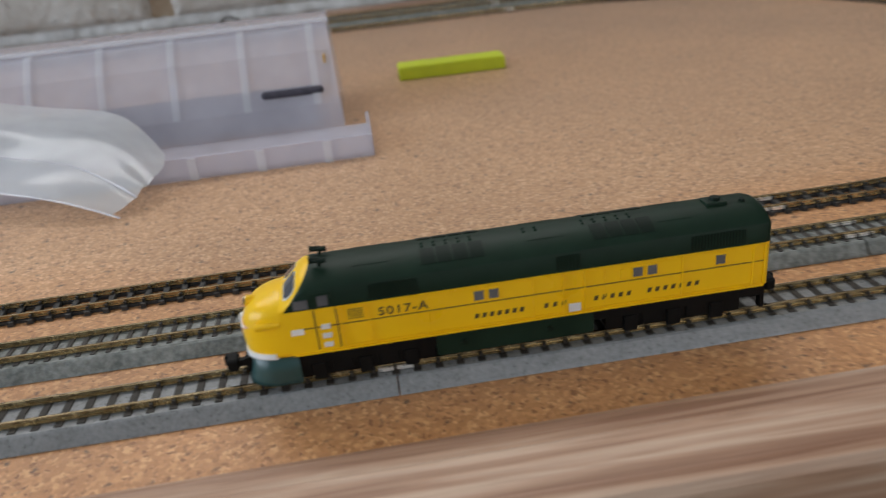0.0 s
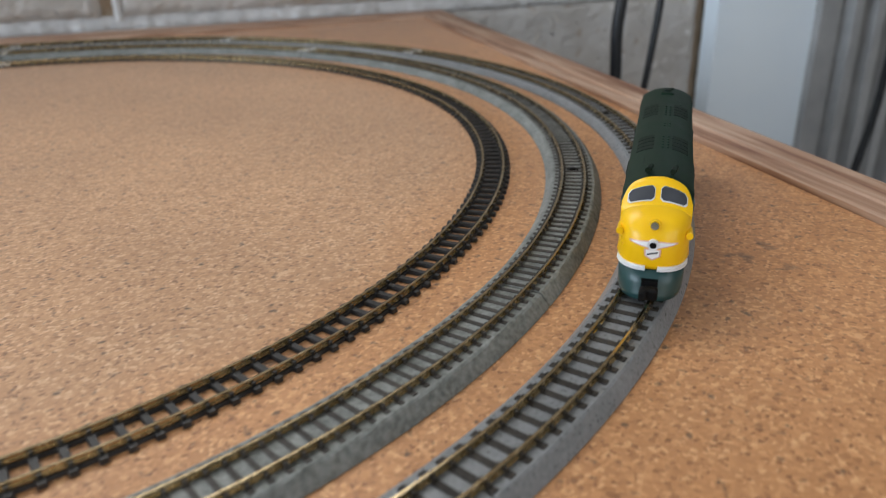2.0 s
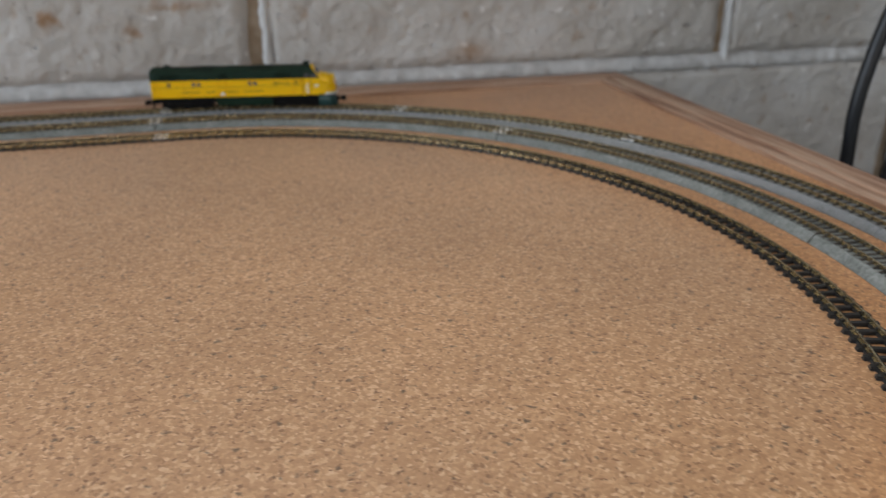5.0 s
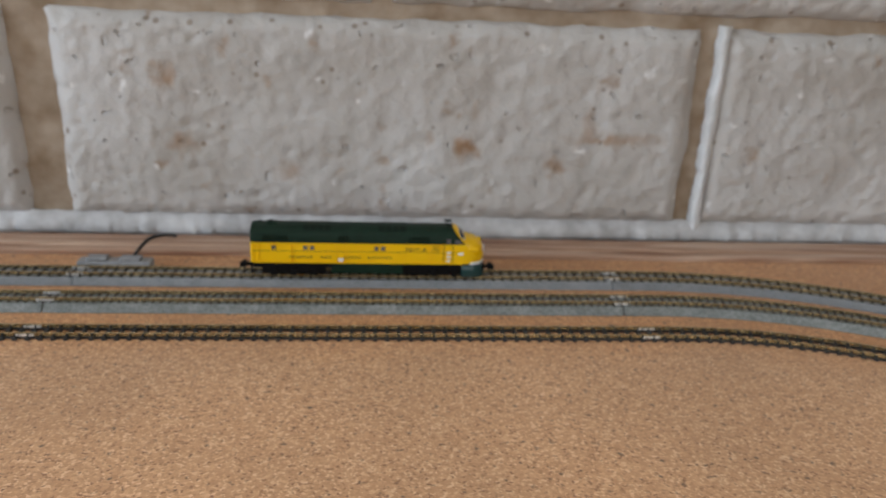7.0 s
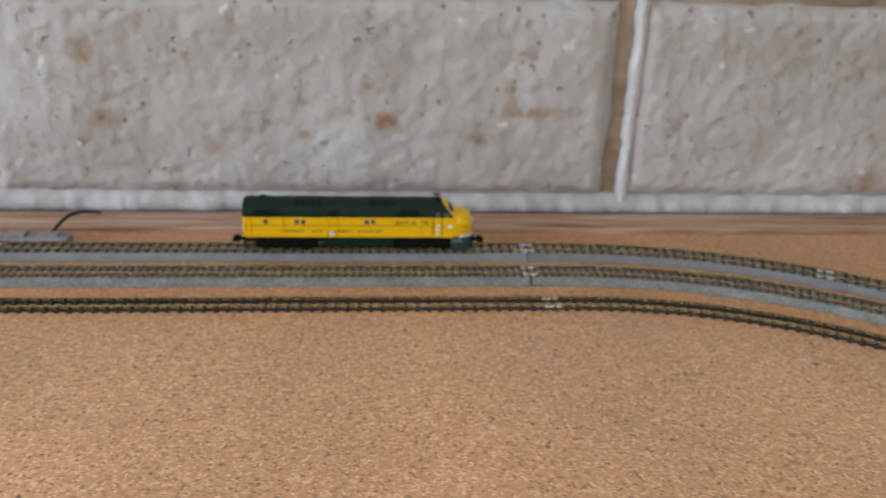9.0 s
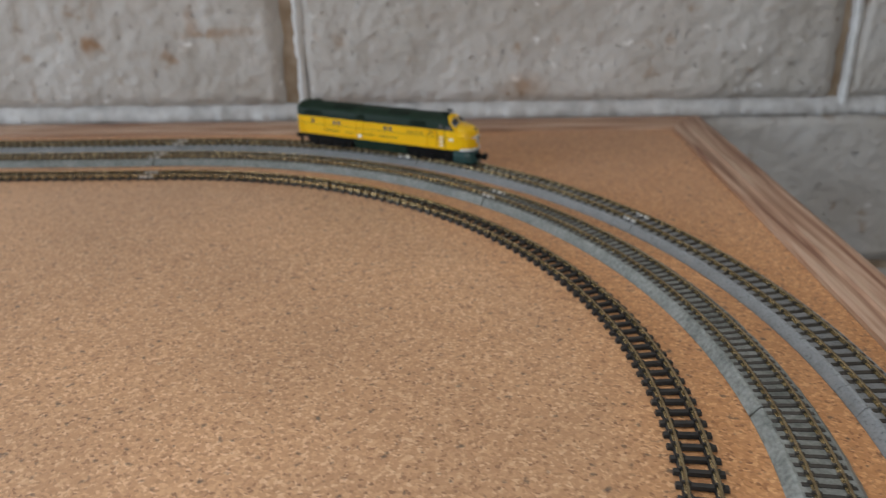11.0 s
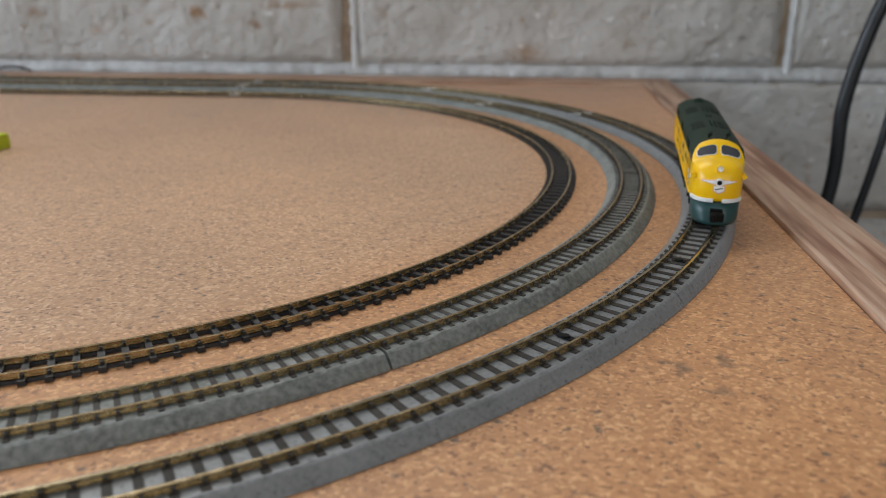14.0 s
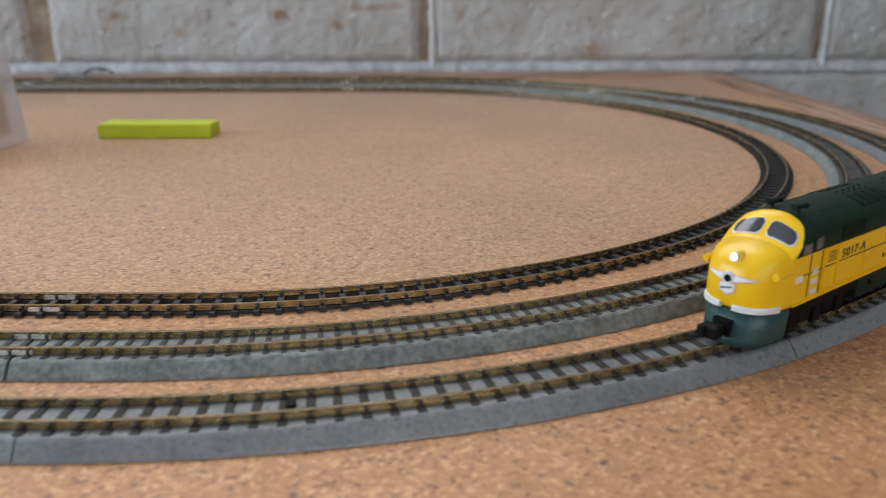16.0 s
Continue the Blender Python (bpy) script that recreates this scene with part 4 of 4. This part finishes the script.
def loco_shell(top):
    xs = shell_sections()
    secs = [section(x) for x in xs]
    slope = Vector((1, 0, 0.85)).normalized()
    for name, roof, m, label in (("body", False, YELLOW, "glossy yellow body and cab"), ("roof", True, GREEN, "dark green roof")):
        bm = bmesh.new()
        rings = [[bm.verts.new((x, y, z)) for y, z in sec] for x, sec in zip(xs, secs)]
        n = len(secs[0])
        for i in range(len(xs) - 1):
            for k in range(n - 1):
                bm.faces.new((rings[i][k], rings[i][k + 1], rings[i + 1][k + 1], rings[i + 1][k]))
        bm.faces.new(rings[0])
        bm.faces.new(rings[-1][::-1])
        # cut along the colour line: level at the sides, sloping at the cab front
        for co, no in (((0, 0, ZL), (0, 0, 1)), ((0.0472, 0, ZC), slope)):
            bmesh.ops.bisect_plane(bm, geom=bm.verts[:] + bm.edges[:] + bm.faces[:], dist=1e-6, plane_co=co, plane_no=no)
        away = []
        for f in bm.faces:
            c = f.calc_center_median()
            if (c.z > ZL and (c - Vector((0.0472, 0, ZC))).dot(slope) < 0) != roof:
                away.append(f)
        bmesh.ops.delete(bm, geom=away, context="FACES")
        yield part(name, bm, m, top, label, smooth=True)


def side_panel(bm, x0, x1, z0, z1, side, proud=0.00018):
    y = side * HW
    box(bm, x0, x1, min(y - side * 0.0002, y + side * proud), max(y - side * 0.0002, y + side * proud), z0, z1)


def slant_bar(bm, x, w, z0, z1, side):
    """A thin leaning bar on the side, in place of a letter."""
    y0, y1 = side * (HW - 0.0002), side * (HW + 0.00012)
    lean = -side * 0.0003
    v = [[bm.verts.new((x + dx + lean * (z == z1), y, z)) for dx, z in ((-w, z0), (w, z0), (w, z1), (-w, z1))] for y in (y0, y1)]
    for k in range(4):
        bm.faces.new((v[0][k], v[0][(k + 1) % 4], v[1][(k + 1) % 4], v[1][k]))
    bm.faces.new(v[0])
    bm.faces.new(v[1])


def rivets(bm, side, x0, x1, z0, z1, step=0.0007):
    """A row of rivet heads from one point of the side to another."""
    n = max(1, int(math.hypot(x1 - x0, z1 - z0) / step))
    for k in range(n + 1):
        x, z = x0 + (x1 - x0) * k / n, z0 + (z1 - z0) * k / n
        side_panel(bm, x - 0.00017, x + 0.00017, z - 0.00017, z + 0.00017, side, 0.00026)


def one(fn, *a, **k):
    bm = bmesh.new()
    fn(bm, *a, **k)
    return bm


def top_patch(x0, x1, y0, y1, lift, nx=5, ny=5, thick=0.0002):
    """A thin plate lying on the shell's top."""
    bm = bmesh.new()
    g = [[bm.verts.new((x0 + (x1 - x0) * i / nx, y0 + (y1 - y0) * j / ny, crown_at(x0 + (x1 - x0) * i / nx, y0 + (y1 - y0) * j / ny) + lift)) for i in range(nx + 1)] for j in range(ny + 1)]
    for j in range(ny):
        for i in range(nx):
            bm.faces.new((g[j][i], g[j][i + 1], g[j + 1][i + 1], g[j + 1][i]))
    bmesh.ops.recalc_face_normals(bm, faces=bm.faces)
    bmesh.ops.solidify(bm, geom=bm.faces[:], thickness=thick)
    return bm


def wind_pane(side, ya, yb, xa, xb, lift, n=9):
    """A windshield with rounded corners lying on the sloping cab front."""
    bm = bmesh.new()
    cols = []
    for k in range(n + 1):
        t = k / n
        edge = min(t, 1 - t) * (yb - ya)
        inset = 0.0007 * max(0.0, 1 - edge / 0.0009) ** 2
        y = side * (ya + (yb - ya) * t)
        top, foot = xa + inset + 0.0004 * t, xb - inset
        cols.append([bm.verts.new((x, y, crown_at(x, y) + lift)) for x in (top + (foot - top) * j / 5 for j in range(6))])
    for p, q in zip(cols, cols[1:]):
        for j in range(5):
            bm.faces.new((p[j], q[j], q[j + 1], p[j + 1]))
    bmesh.ops.recalc_face_normals(bm, faces=bm.faces)
    bmesh.ops.solidify(bm, geom=bm.faces[:], thickness=0.0002)
    return bm


def front_x(y, z):
    """Foremost x of the nose at height z and offset y."""
    w, f, b = lerp(z, NOSE_W), lerp(z, NOSE_F), 0.0535
    u = min(1.0, abs(y) / w)
    return b + (f - b) * (1 - u ** 2.8) ** 0.42


def nose_shell(top):
    bm = bmesh.new()
    rings = []
    n = 28
    zs = [ZB, 0.0088, 0.0098, 0.0112, 0.0126, 0.0140, 0.0154, 0.0166, 0.0176, 0.0185, 0.0193, 0.0200, 0.0206, 0.0211, 0.0216, 0.0220, 0.0223, 0.0226]
    for z in zs:
        w = lerp(z, NOSE_W)
        ring = []
        for k in range(n + 1):
            a = math.pi * k / n
            y = -w * math.cos(a)
            ring.append(bm.verts.new((front_x(y * 0.99999, z), y, z)))
        rings.append(ring)
    for a, b in zip(rings, rings[1:]):
        for k in range(n):
            bm.faces.new((a[k], a[k + 1], b[k + 1], b[k]))
    bm.faces.new(rings[0][::-1])
    bm.faces.new(rings[-1])
    return part("nose", bm, YELLOW, top, "rounded yellow nose", smooth=True)


def nose_patch(outline, lift, thick=0.00025):
    """A thin badge on the nose from an outline in (y, z)."""
    bm = bmesh.new()
    f = bm.faces.new([bm.verts.new((front_x(y, z) + lift, y, z)) for y, z in outline])
    bmesh.ops.triangulate(bm, faces=[f])
    bmesh.ops.solidify(bm, geom=bm.faces[:], thickness=thick)
    return bm


def nose_wing(side, ya, yb, a0, a1, b0, b1, lift):
    """A tapered wing lying on the nose from ya to yb."""
    bm = bmesh.new()
    cols = []
    for k in range(9):
        t = k / 8
        y = side * (ya + (yb - ya) * t)
        lo, hi = a0 + (b0 - a0) * t, a1 + (b1 - a1) * t
        cols.append([bm.verts.new((front_x(y, z) + lift, y, z)) for z in (lo, (lo + hi) / 2, hi)])
    for p, q in zip(cols, cols[1:]):
        for k in range(2):
            bm.faces.new((p[k], q[k], q[k + 1], p[k + 1]))
    bmesh.ops.recalc_face_normals(bm, faces=bm.faces)
    bmesh.ops.solidify(bm, geom=bm.faces[:], thickness=0.0002)
    return bm


def lettering(text, size, x, z, side, parent):
    cu = bpy.data.curves.new("lettering", "FONT")
    cu.body, cu.size, cu.extrude, cu.space_character = text, size, 0.00004, 1.15
    cu.align_x, cu.offset = "CENTER", 0.00004
    tmp = bpy.data.objects.new("lettering_tmp", cu)
    scene.collection.objects.link(tmp)
    me = bpy.data.meshes.new_from_object(tmp.evaluated_get(bpy.context.evaluated_depsgraph_get()))
    bpy.data.objects.remove(tmp)
    me.materials.clear()
    me.materials.append(LINE)
    ob = new("lettering", me)
    ob.parent = parent
    ob.matrix_basis = pose(x, side * (HW + 0.00010), z, 90, 0, 180 if side > 0 else 0) @ Matrix.Diagonal((1.18, 1, 1, 1))
    return tagged(ob, label="dark road number")


def truck(top, xc):
    t = part("truck", boxed(xc - 0.0172, xc + 0.0172, -0.0056, 0.0056, 0.0010, 0.0076), BLACK, top, "black three-axle truck")
    for dx in (-0.0115, 0.0, 0.0115):
        for side in (-1, 1):
            bm = bmesh.new()
            cyl(bm, (xc + dx, side * 0.0037, 0.0030), (xc + dx, side * 0.0050, 0.0030), 0.0030, seg=16)
            cyl(bm, (xc + dx, side * 0.0035, 0.0030), (xc + dx, side * 0.0038, 0.0030), 0.0036, seg=16)
            part("wheel", bm, WHEEL, t, smooth=False)
    for side in (-1, 1):
        bm = bmesh.new()
        y0, y1 = sorted((side * 0.0058, side * 0.0072))
        box(bm, xc - 0.0180, xc + 0.0180, y0, y1, 0.0014, 0.0068, bevel=0.0003)
        for dx in (-0.0115, 0.0, 0.0115):
            box(bm, xc + dx - 0.0018, xc + dx + 0.0018, min(side * 0.0062, side * 0.0080), max(side * 0.0062, side * 0.0080), 0.0006, 0.0052, bevel=0.0003)
        for dx in (-0.0058, 0.0058):
            box(bm, xc + dx - 0.0026, xc + dx + 0.0026, min(side * 0.0062, side * 0.0076), max(side * 0.0062, side * 0.0076), 0.0018, 0.0066, bevel=0.0003)
        part("side_frame", bm, BLACK, t)


def locomotive():
    top = thing("model_locomotive", "yellow and dark green model diesel locomotive on the outer track", "model locomotive")
    body, roof = list(loco_shell(top))
    nose = nose_shell(top)
    for shell in (body, roof, nose):
        shell.location.z = LIFT
    # sides
    for side in (-1, 1):
        for x, z, n in ((0.0057, 0.0170, 2), (-0.0343, 0.0170, 2), (-0.0538, 0.0170, 1)):
            for k in range(n):
                xx = x + (k - (n - 1) / 2) * 0.0037
                w = part("window", one(side_panel, xx - 0.00155, xx + 0.00155, z - 0.0016, z + 0.0016, side, 0.00022), YELLOW, body, "raised yellow window frame")
                part("pane", one(side_panel, xx - 0.0012, xx + 0.0012, z - 0.00125, z + 0.00125, side, 0.00030), GLASS, body)
        part("belt_line", one(side_panel, REAR + 0.001, 0.0520, 0.01470, 0.01495, side, 0.00012), LINE, body, "thin dark belt line")
        part("lower_edge", one(side_panel, REAR + 0.001, 0.0535, ZB - 0.0002, ZB + 0.0003, side, 0.0003), YELLOW, body)
        for x in (0.0475, 0.0422):
            part("door_seam", one(side_panel, x - 0.00016, x + 0.00016, 0.0086, 0.0197, side, 0.00014), LINE, body)
        for x in (0.0412, 0.0345, -0.0135, -0.0190, -0.0440, -0.0625, -0.0655):
            part("panel_seam", one(side_panel, x - 0.00022, x + 0.00022, 0.0084, 0.0192, side, 0.00042), YELLOW, body)
        for x0, x1, z0, z1 in ((REAR + 0.002, 0.0420, 0.0194, 0.0194), (0.0200, 0.0200, 0.0088, 0.0142), (-0.0060, -0.0060, 0.0088, 0.0188), (-0.0240, -0.0240, 0.0088, 0.0188), (-0.0440, -0.0440, 0.0088, 0.0188), (REAR + 0.002, 0.0420, 0.0087, 0.0087)):
            part("rivet_line", one(rivets, side, x0, x1, z0, z1), YELLOW, body, "row of tiny rivet heads")
        part("rivet_strip", one(side_panel, REAR + 0.002, 0.0400, 0.0195, 0.0198, side, 0.0003), YELLOW, body)
        for z in (0.0092, 0.0117, 0.0142):
            part("step", one(side_panel, 0.0440, 0.0462, z, z + 0.0013, side, 0.00035), SILVER, body, "pale step plate")
        part("step", one(side_panel, -0.0178, -0.0148, 0.0086, 0.0108, side, 0.00035), SILVER, body, "pale step plate")
        part("vent", one(side_panel, 0.0355, 0.0398, 0.0157, 0.0192, side, 0.0003), YELLOW, body, "louvred vent")
        for k in range(5):
            part("louvre", one(side_panel, 0.0358, 0.0395, 0.0160 + k * 0.0006, 0.0162 + k * 0.0006, side, 0.00042), LINE, body)
        part("port", one(side_panel, -0.0305, -0.0280, 0.0158, 0.0183, side, 0.0003), YELLOW, body)
        part("badge", one(side_panel, 0.0505, 0.0535, 0.0134, 0.0150, side * 0.975, 0.0004), EMBLEM_WHITE, body, "small pale badge")
        # company name, as plain bars word by word
        for x0, x1, n in ((0.0095, -0.0037, 7), (-0.0078, -0.0145, 3), (-0.0206, -0.0311, 5), (-0.0344, -0.0488, 7)):
            a, b = (x1, x0) if side > 0 else (-0.036 - x0, -0.036 - x1)
            for k in range(n):
                xx = a + (b - a) * (k + 0.5) / n
                part("letter_bar", one(slant_bar, xx, 0.00048, 0.0107, 0.0119, side), LINE, body)
        lettering("5017-A", 0.0031, 0.0262, 0.0156, side, body)
        # roof grilles in the green band
        for x0, x1 in ((0.0221, 0.0338), (-0.0180, -0.0120), (-0.0600, -0.0460)):
            g = part("side_grille", one(side_panel, x0, x1, 0.0206, 0.0243, side, 0.0002), GREEN_DARK, roof, "fine dark grille")
            bm = bmesh.new()
            for k in range(int((x1 - x0) / 0.0008)):
                side_panel(bm, x0 + 0.0003 + k * 0.0008, x0 + 0.0006 + k * 0.0008, 0.0207, 0.0242, side, 0.00032)
            part("grille_mesh", bm, GREEN, g, kind="stuff")
        # cab side windows
        part("cab_window", one(side_panel, 0.0484, 0.0519, 0.0203, 0.0226, side, 0.00035), GLASS, body, "cab side window")
        part("door_window", one(side_panel, 0.0436, 0.0462, 0.0205, 0.0232, side, 0.00030), GLASS, body, "cab door window")
        part("window_surround", one(side_panel, 0.0428, 0.0472, 0.0199, 0.0238, side, 0.00018), GREEN, roof)
        part("marker_light", cylinder((0.0560, side * 0.0090, 0.0168), (0.0618, side * 0.0092, 0.0168), 0.0009, 0.0010), YELLOW, nose, "bulging marker housing")
        # windshields
        part("windshield_frame", wind_pane(side, 0.0007, 0.0081, 0.0507, 0.0543, 0.00016), SILVER, body, "thin bright windshield rim")
        part("windshield", wind_pane(side, 0.0009, 0.0078, 0.0509, 0.0541, 0.00034), WINDSHIELD, body, "dark windshield pane")
    # nose
    hx = front_x(0, 0.0196)
    part("headlight", cylinder((hx - 0.0030, 0, 0.0190), (hx + 0.0007, 0, 0.0200), 0.0017, 0.0015, 20), YELLOW, nose, "upper headlight housing")
    part("lens", cylinder((hx - 0.0002, 0, 0.01973), (hx + 0.00125, 0, 0.02012), 0.0014, 0.0010, 18), LENS, nose, "dark golden headlight lens")
    ex = front_x(0, 0.0152)
    part("lower_light", cylinder((ex - 0.001, 0, 0.0152), (ex + 0.0005, 0, 0.0152), 0.0016, 0.0015, 18), SILVER, nose, "lower headlight ring")
    part("lens", cylinder((ex, 0, 0.0152), (ex + 0.0007, 0, 0.0152), 0.0009, 0.0009, 14), BLACK, nose)
    for side in (-1, 1):
        part("wing_emblem", nose_wing(side, 0.0012, 0.0064, 0.0142, 0.0163, 0.0154, 0.0158, 0.0002), EMBLEM_RED, nose, "pale winged nose emblem")
        part("wing_inner", nose_wing(side, 0.0014, 0.0057, 0.0146, 0.0160, 0.0155, 0.0157, 0.0004), EMBLEM_WHITE, nose)
    part("shield_rim", nose_patch([(-0.0022, 0.0140), (-0.0021, 0.0120), (0, 0.0108), (0.0021, 0.0120), (0.0022, 0.0140)], 0.00025), EMBLEM_RED, nose, "thin red shield rim")
    part("shield_bar", nose_patch([(-0.0014, 0.0128), (-0.0014, 0.0124), (0.0014, 0.0131), (0.0014, 0.0135)], 0.0006), GLASS, nose, "blue-grey bar on the shield")
    part("shield", nose_patch([(-0.0018, 0.0138), (-0.0017, 0.0122), (0, 0.0113), (0.0017, 0.0122), (0.0018, 0.0138)], 0.0004), EMBLEM_WHITE, nose, "pale shield emblem")
    # white band round the nose foot, pilot, couplers
    for side in (-1, 1):
        bm = bmesh.new()
        prev = None
        for k in range(15):
            y = side * 0.0093 * math.cos(math.radians(4 + 76 * k / 14))
            x = front_x(y, 0.0085)
            ring = [bm.verts.new((x + dx, y * fy, z)) for dx, fy, z in ((0.0001, 1.01, 0.0073), (0.0006, 1.03, 0.0075), (0.0006, 1.03, 0.0080), (0.0003, 1.015, 0.0082), (0.0006, 1.03, 0.0084), (0.0005, 1.02, 0.0089), (-0.0012, 0.9, 0.0090), (-0.0012, 0.9, 0.0073))]
            if prev:
                for q in range(8):
                    bm.faces.new((prev[q], prev[(q + 1) % 8], ring[(q + 1) % 8], ring[q]))
            else:
                bm.faces.new(ring)
            prev = ring
        bm.faces.new(prev[::-1])
        part("anticlimber", bm, SILVER, nose, "silver-white ribbed band round the nose foot", smooth=False)
    bm = bmesh.new()
    levels = [(0.0074 + LIFT, 1.0, 0.0), (0.0045, 0.99, 0.0008), (0.0020, 0.97, 0.0017), (0.0005, 0.92, 0.0023)]
    rings = []
    for z, f, fwd in levels:
        ring = []
        ps = [(0.0530, 0.0089)] + [(front_x(y, 0.0085) - 0.0006, y) for y in (0.0089, 0.0084, 0.0076, 0.0062, 0.0042, 0.0020, 0.0)]
        for x, y in ps:
            ring.append(bm.verts.new((x + fwd * max(0, (x - 0.055) / 0.011), y * f, z)))
        for x, y in reversed(ps[:-1]):
            ring.append(bm.verts.new((x + fwd * max(0, (x - 0.055) / 0.011), -y * f, z)))
        rings.append(ring)
    for a, b in zip(rings, rings[1:]):
        for k in range(len(a) - 1):
            bm.faces.new((a[k], a[k + 1], b[k + 1], b[k])).smooth = True
    bm.faces.new(rings[0])
    bm.faces.new(rings[-1][::-1])
    pilot = part("pilot", bm, PILOT, top, "dark blue-green pilot", smooth=False)
    part("pilot_opening", boxed(0.0640, 0.0672, -0.0022, 0.0022, 0.0026, 0.0064), BLACK, pilot)
    for x0, d in ((0.0655, 1), (REAR - 0.0002, -1)):
        bm = bmesh.new()
        a, b = sorted((x0 - d * 0.003, x0 + d * 0.0055))
        box(bm, a, b, -0.0010, 0.0010, 0.0034, 0.0052, bevel=0.0003)
        a, b = sorted((x0 + d * 0.0036, x0 + d * 0.0066))
        box(bm, a, b, -0.0024, 0.0024, 0.0028, 0.0062, bevel=0.0007)
        a, b = sorted((x0 + d * 0.0058, x0 + d * 0.0076))
        box(bm, a, b, -0.0026, -0.0006, 0.0030, 0.0060, bevel=0.0005)
        part("coupler", bm, BLACK, top, "black plastic coupler")
    # underframe
    part("underframe", boxed(REAR + 0.001, 0.0560, -0.0086, 0.0086, 0.0058, ZB + LIFT + 0.0004), BLACK, top, "black underframe")
    tank = part("skirt", boxed(-0.0215, 0.0190, -0.0088, 0.0088, 0.0024, 0.0078 + LIFT, bevel=0.0004), GREEN, top, "dark green fuel tank skirt")
    for side in (-1, 1):
        for x in (0.012, -0.010):
            part("tank_port", cylinder((x, side * 0.0088, 0.0056), (x, side * 0.0093, 0.0056), 0.0008), GREEN_DARK, tank)
        part("ladder", boxed(REAR - 0.0006, REAR + 0.0004, min(side * 0.0055, side * 0.0075), max(side * 0.0055, side * 0.0075), 0.0014, 0.0080 + LIFT), BLACK, top)
    truck(top, 0.0370)
    truck(top, -0.0430)
    # roof details
    for side in (-1, 1):
        hb = part("horn", cylinder((0.0446, side * 0.0034, crown_at(0.0446, 0.0034) - 0.0002), (0.0446, side * 0.0034, crown_at(0.0446, 0.0034) + 0.0016), 0.0004), GREEN_DARK, roof, "twin roof horn")
        z = crown_at(0.0446, 0.0034) + 0.0016
        part("trumpet", cylinder((0.0430, side * 0.0034, z), (0.0470, side * 0.0034, z), 0.0003, 0.0008), GREEN_DARK, hb)
        part("trumpet", cylinder((0.0462, side * 0.0034 + 0.0009, z), (0.0428, side * 0.0034 + 0.0009, z), 0.0003, 0.0007), GREEN_DARK, hb)
        for x in (0.0170, 0.0130, 0.0090, 0.0050, -0.0255, -0.0295, -0.0335, -0.0375):
            y0, y1 = sorted((side * 0.0028, side * 0.0078))
            part("roof_grille", top_patch(x, x + 0.0034, y0, y1, 0.00016, 2, 5, 0.0003), GREEN_DARK, roof, "ribbed roof grille")
        for x in (0.0280, -0.0150, -0.0480):
            y0, y1 = sorted((side * 0.0050, side * 0.0054))
            part("roof_rib", top_patch(x, x + 0.009, y0, y1, 0.0001, 4, 1, 0.0003), GREEN, roof)
    bm = bmesh.new()
    for x in (0.0195, 0.0165, 0.0135, 0.0105, 0.0075, -0.0060, -0.0090, -0.0210, -0.0240, -0.0270, -0.0300, -0.0330):
        for y in (0.0, 0.0016):
            z = crown_at(x, y)
            cyl(bm, (x, y, z - 0.0002), (x, y, z + 0.0004), 0.0005, 0.0003, 8)
    part("roof_studs", bm, GREEN, roof, "small roof lifting studs")
    hz = ZC
    part("hatch", boxed(-0.0585, -0.0530, -0.0024, 0.0024, hz - 0.0008, hz + 0.0007, bevel=0.0003), GREEN, roof, "raised roof hatch")
    part("hatch_cap", cylinder((-0.0560, 0, hz + 0.0005), (-0.0560, 0, hz + 0.0014), 0.0015, 0.0013), GREEN_DARK, roof)
    part("vent_cap", cylinder((-0.0625, 0.0015, hz - 0.0004), (-0.0625, 0.0015, hz + 0.0006), 0.0009, 0.0007), GREEN_DARK, roof)
    return top


loco = locomotive()
build_blocks()

# ---- what moves ----
# seconds and place of the locomotive's middle along the outer track (0: start of the far curve)
RUN = [(0.0, 1.1717), (0.5, 1.0713), (1.0, 0.9510), (1.5, 0.8295), (2.0, 0.7098), (2.5, 0.5901), (3.0, 0.4752), (3.2, 0.4282), (5.3, -0.0151), (5.5, -0.0329), (6.0, -0.0821), (6.5, -0.1276), (7.0, -0.1587), (7.5, -0.1714), (8.0, -0.1718), (8.5, -0.1594), (9.0, -0.1140), (9.5, -0.0486), (10.0, 0.0150), (12.3, 0.3173), (12.5, 0.3431), (13.0, 0.4108), (13.5, 0.4760), (14.0, 0.5541), (14.5, 0.6229), (15.0, 0.6895), (15.5, 0.7514), (16.0, 0.8145)]
PIVOT = 0.041


def run_at(t):
    for i in range(len(RUN) - 1):
        (t0, a), (t1, b) = RUN[i], RUN[i + 1]
        if t <= t1:
            p = RUN[max(i - 1, 0)]
            q = RUN[min(i + 2, len(RUN) - 1)]
            m0 = (b - p[1]) / (t1 - p[0])
            m1 = (q[1] - a) / (q[0] - t0)
            h = t1 - t0
            u = (t - t0) / h
            return (2 * u ** 3 - 3 * u * u + 1) * a + (u ** 3 - 2 * u * u + u) * h * m0 + (3 * u * u - 2 * u ** 3) * b + (u ** 3 - u * u) * h * m1
    return RUN[-1][1]


def loco_pose(s):
    a, _ = on_track(s + PIVOT, R_OUT)
    b, _ = on_track(s - PIVOT, R_OUT)
    c, d = (a + b) / 2, a - b
    return pose(c.x, c.y, ZR, 0, 0, math.degrees(math.atan2(d.y, d.x)))


def motions():
    walk(loco, [(i * 0.2, loco_pose(run_at(i * 0.2))) for i in range(81)])


motions()
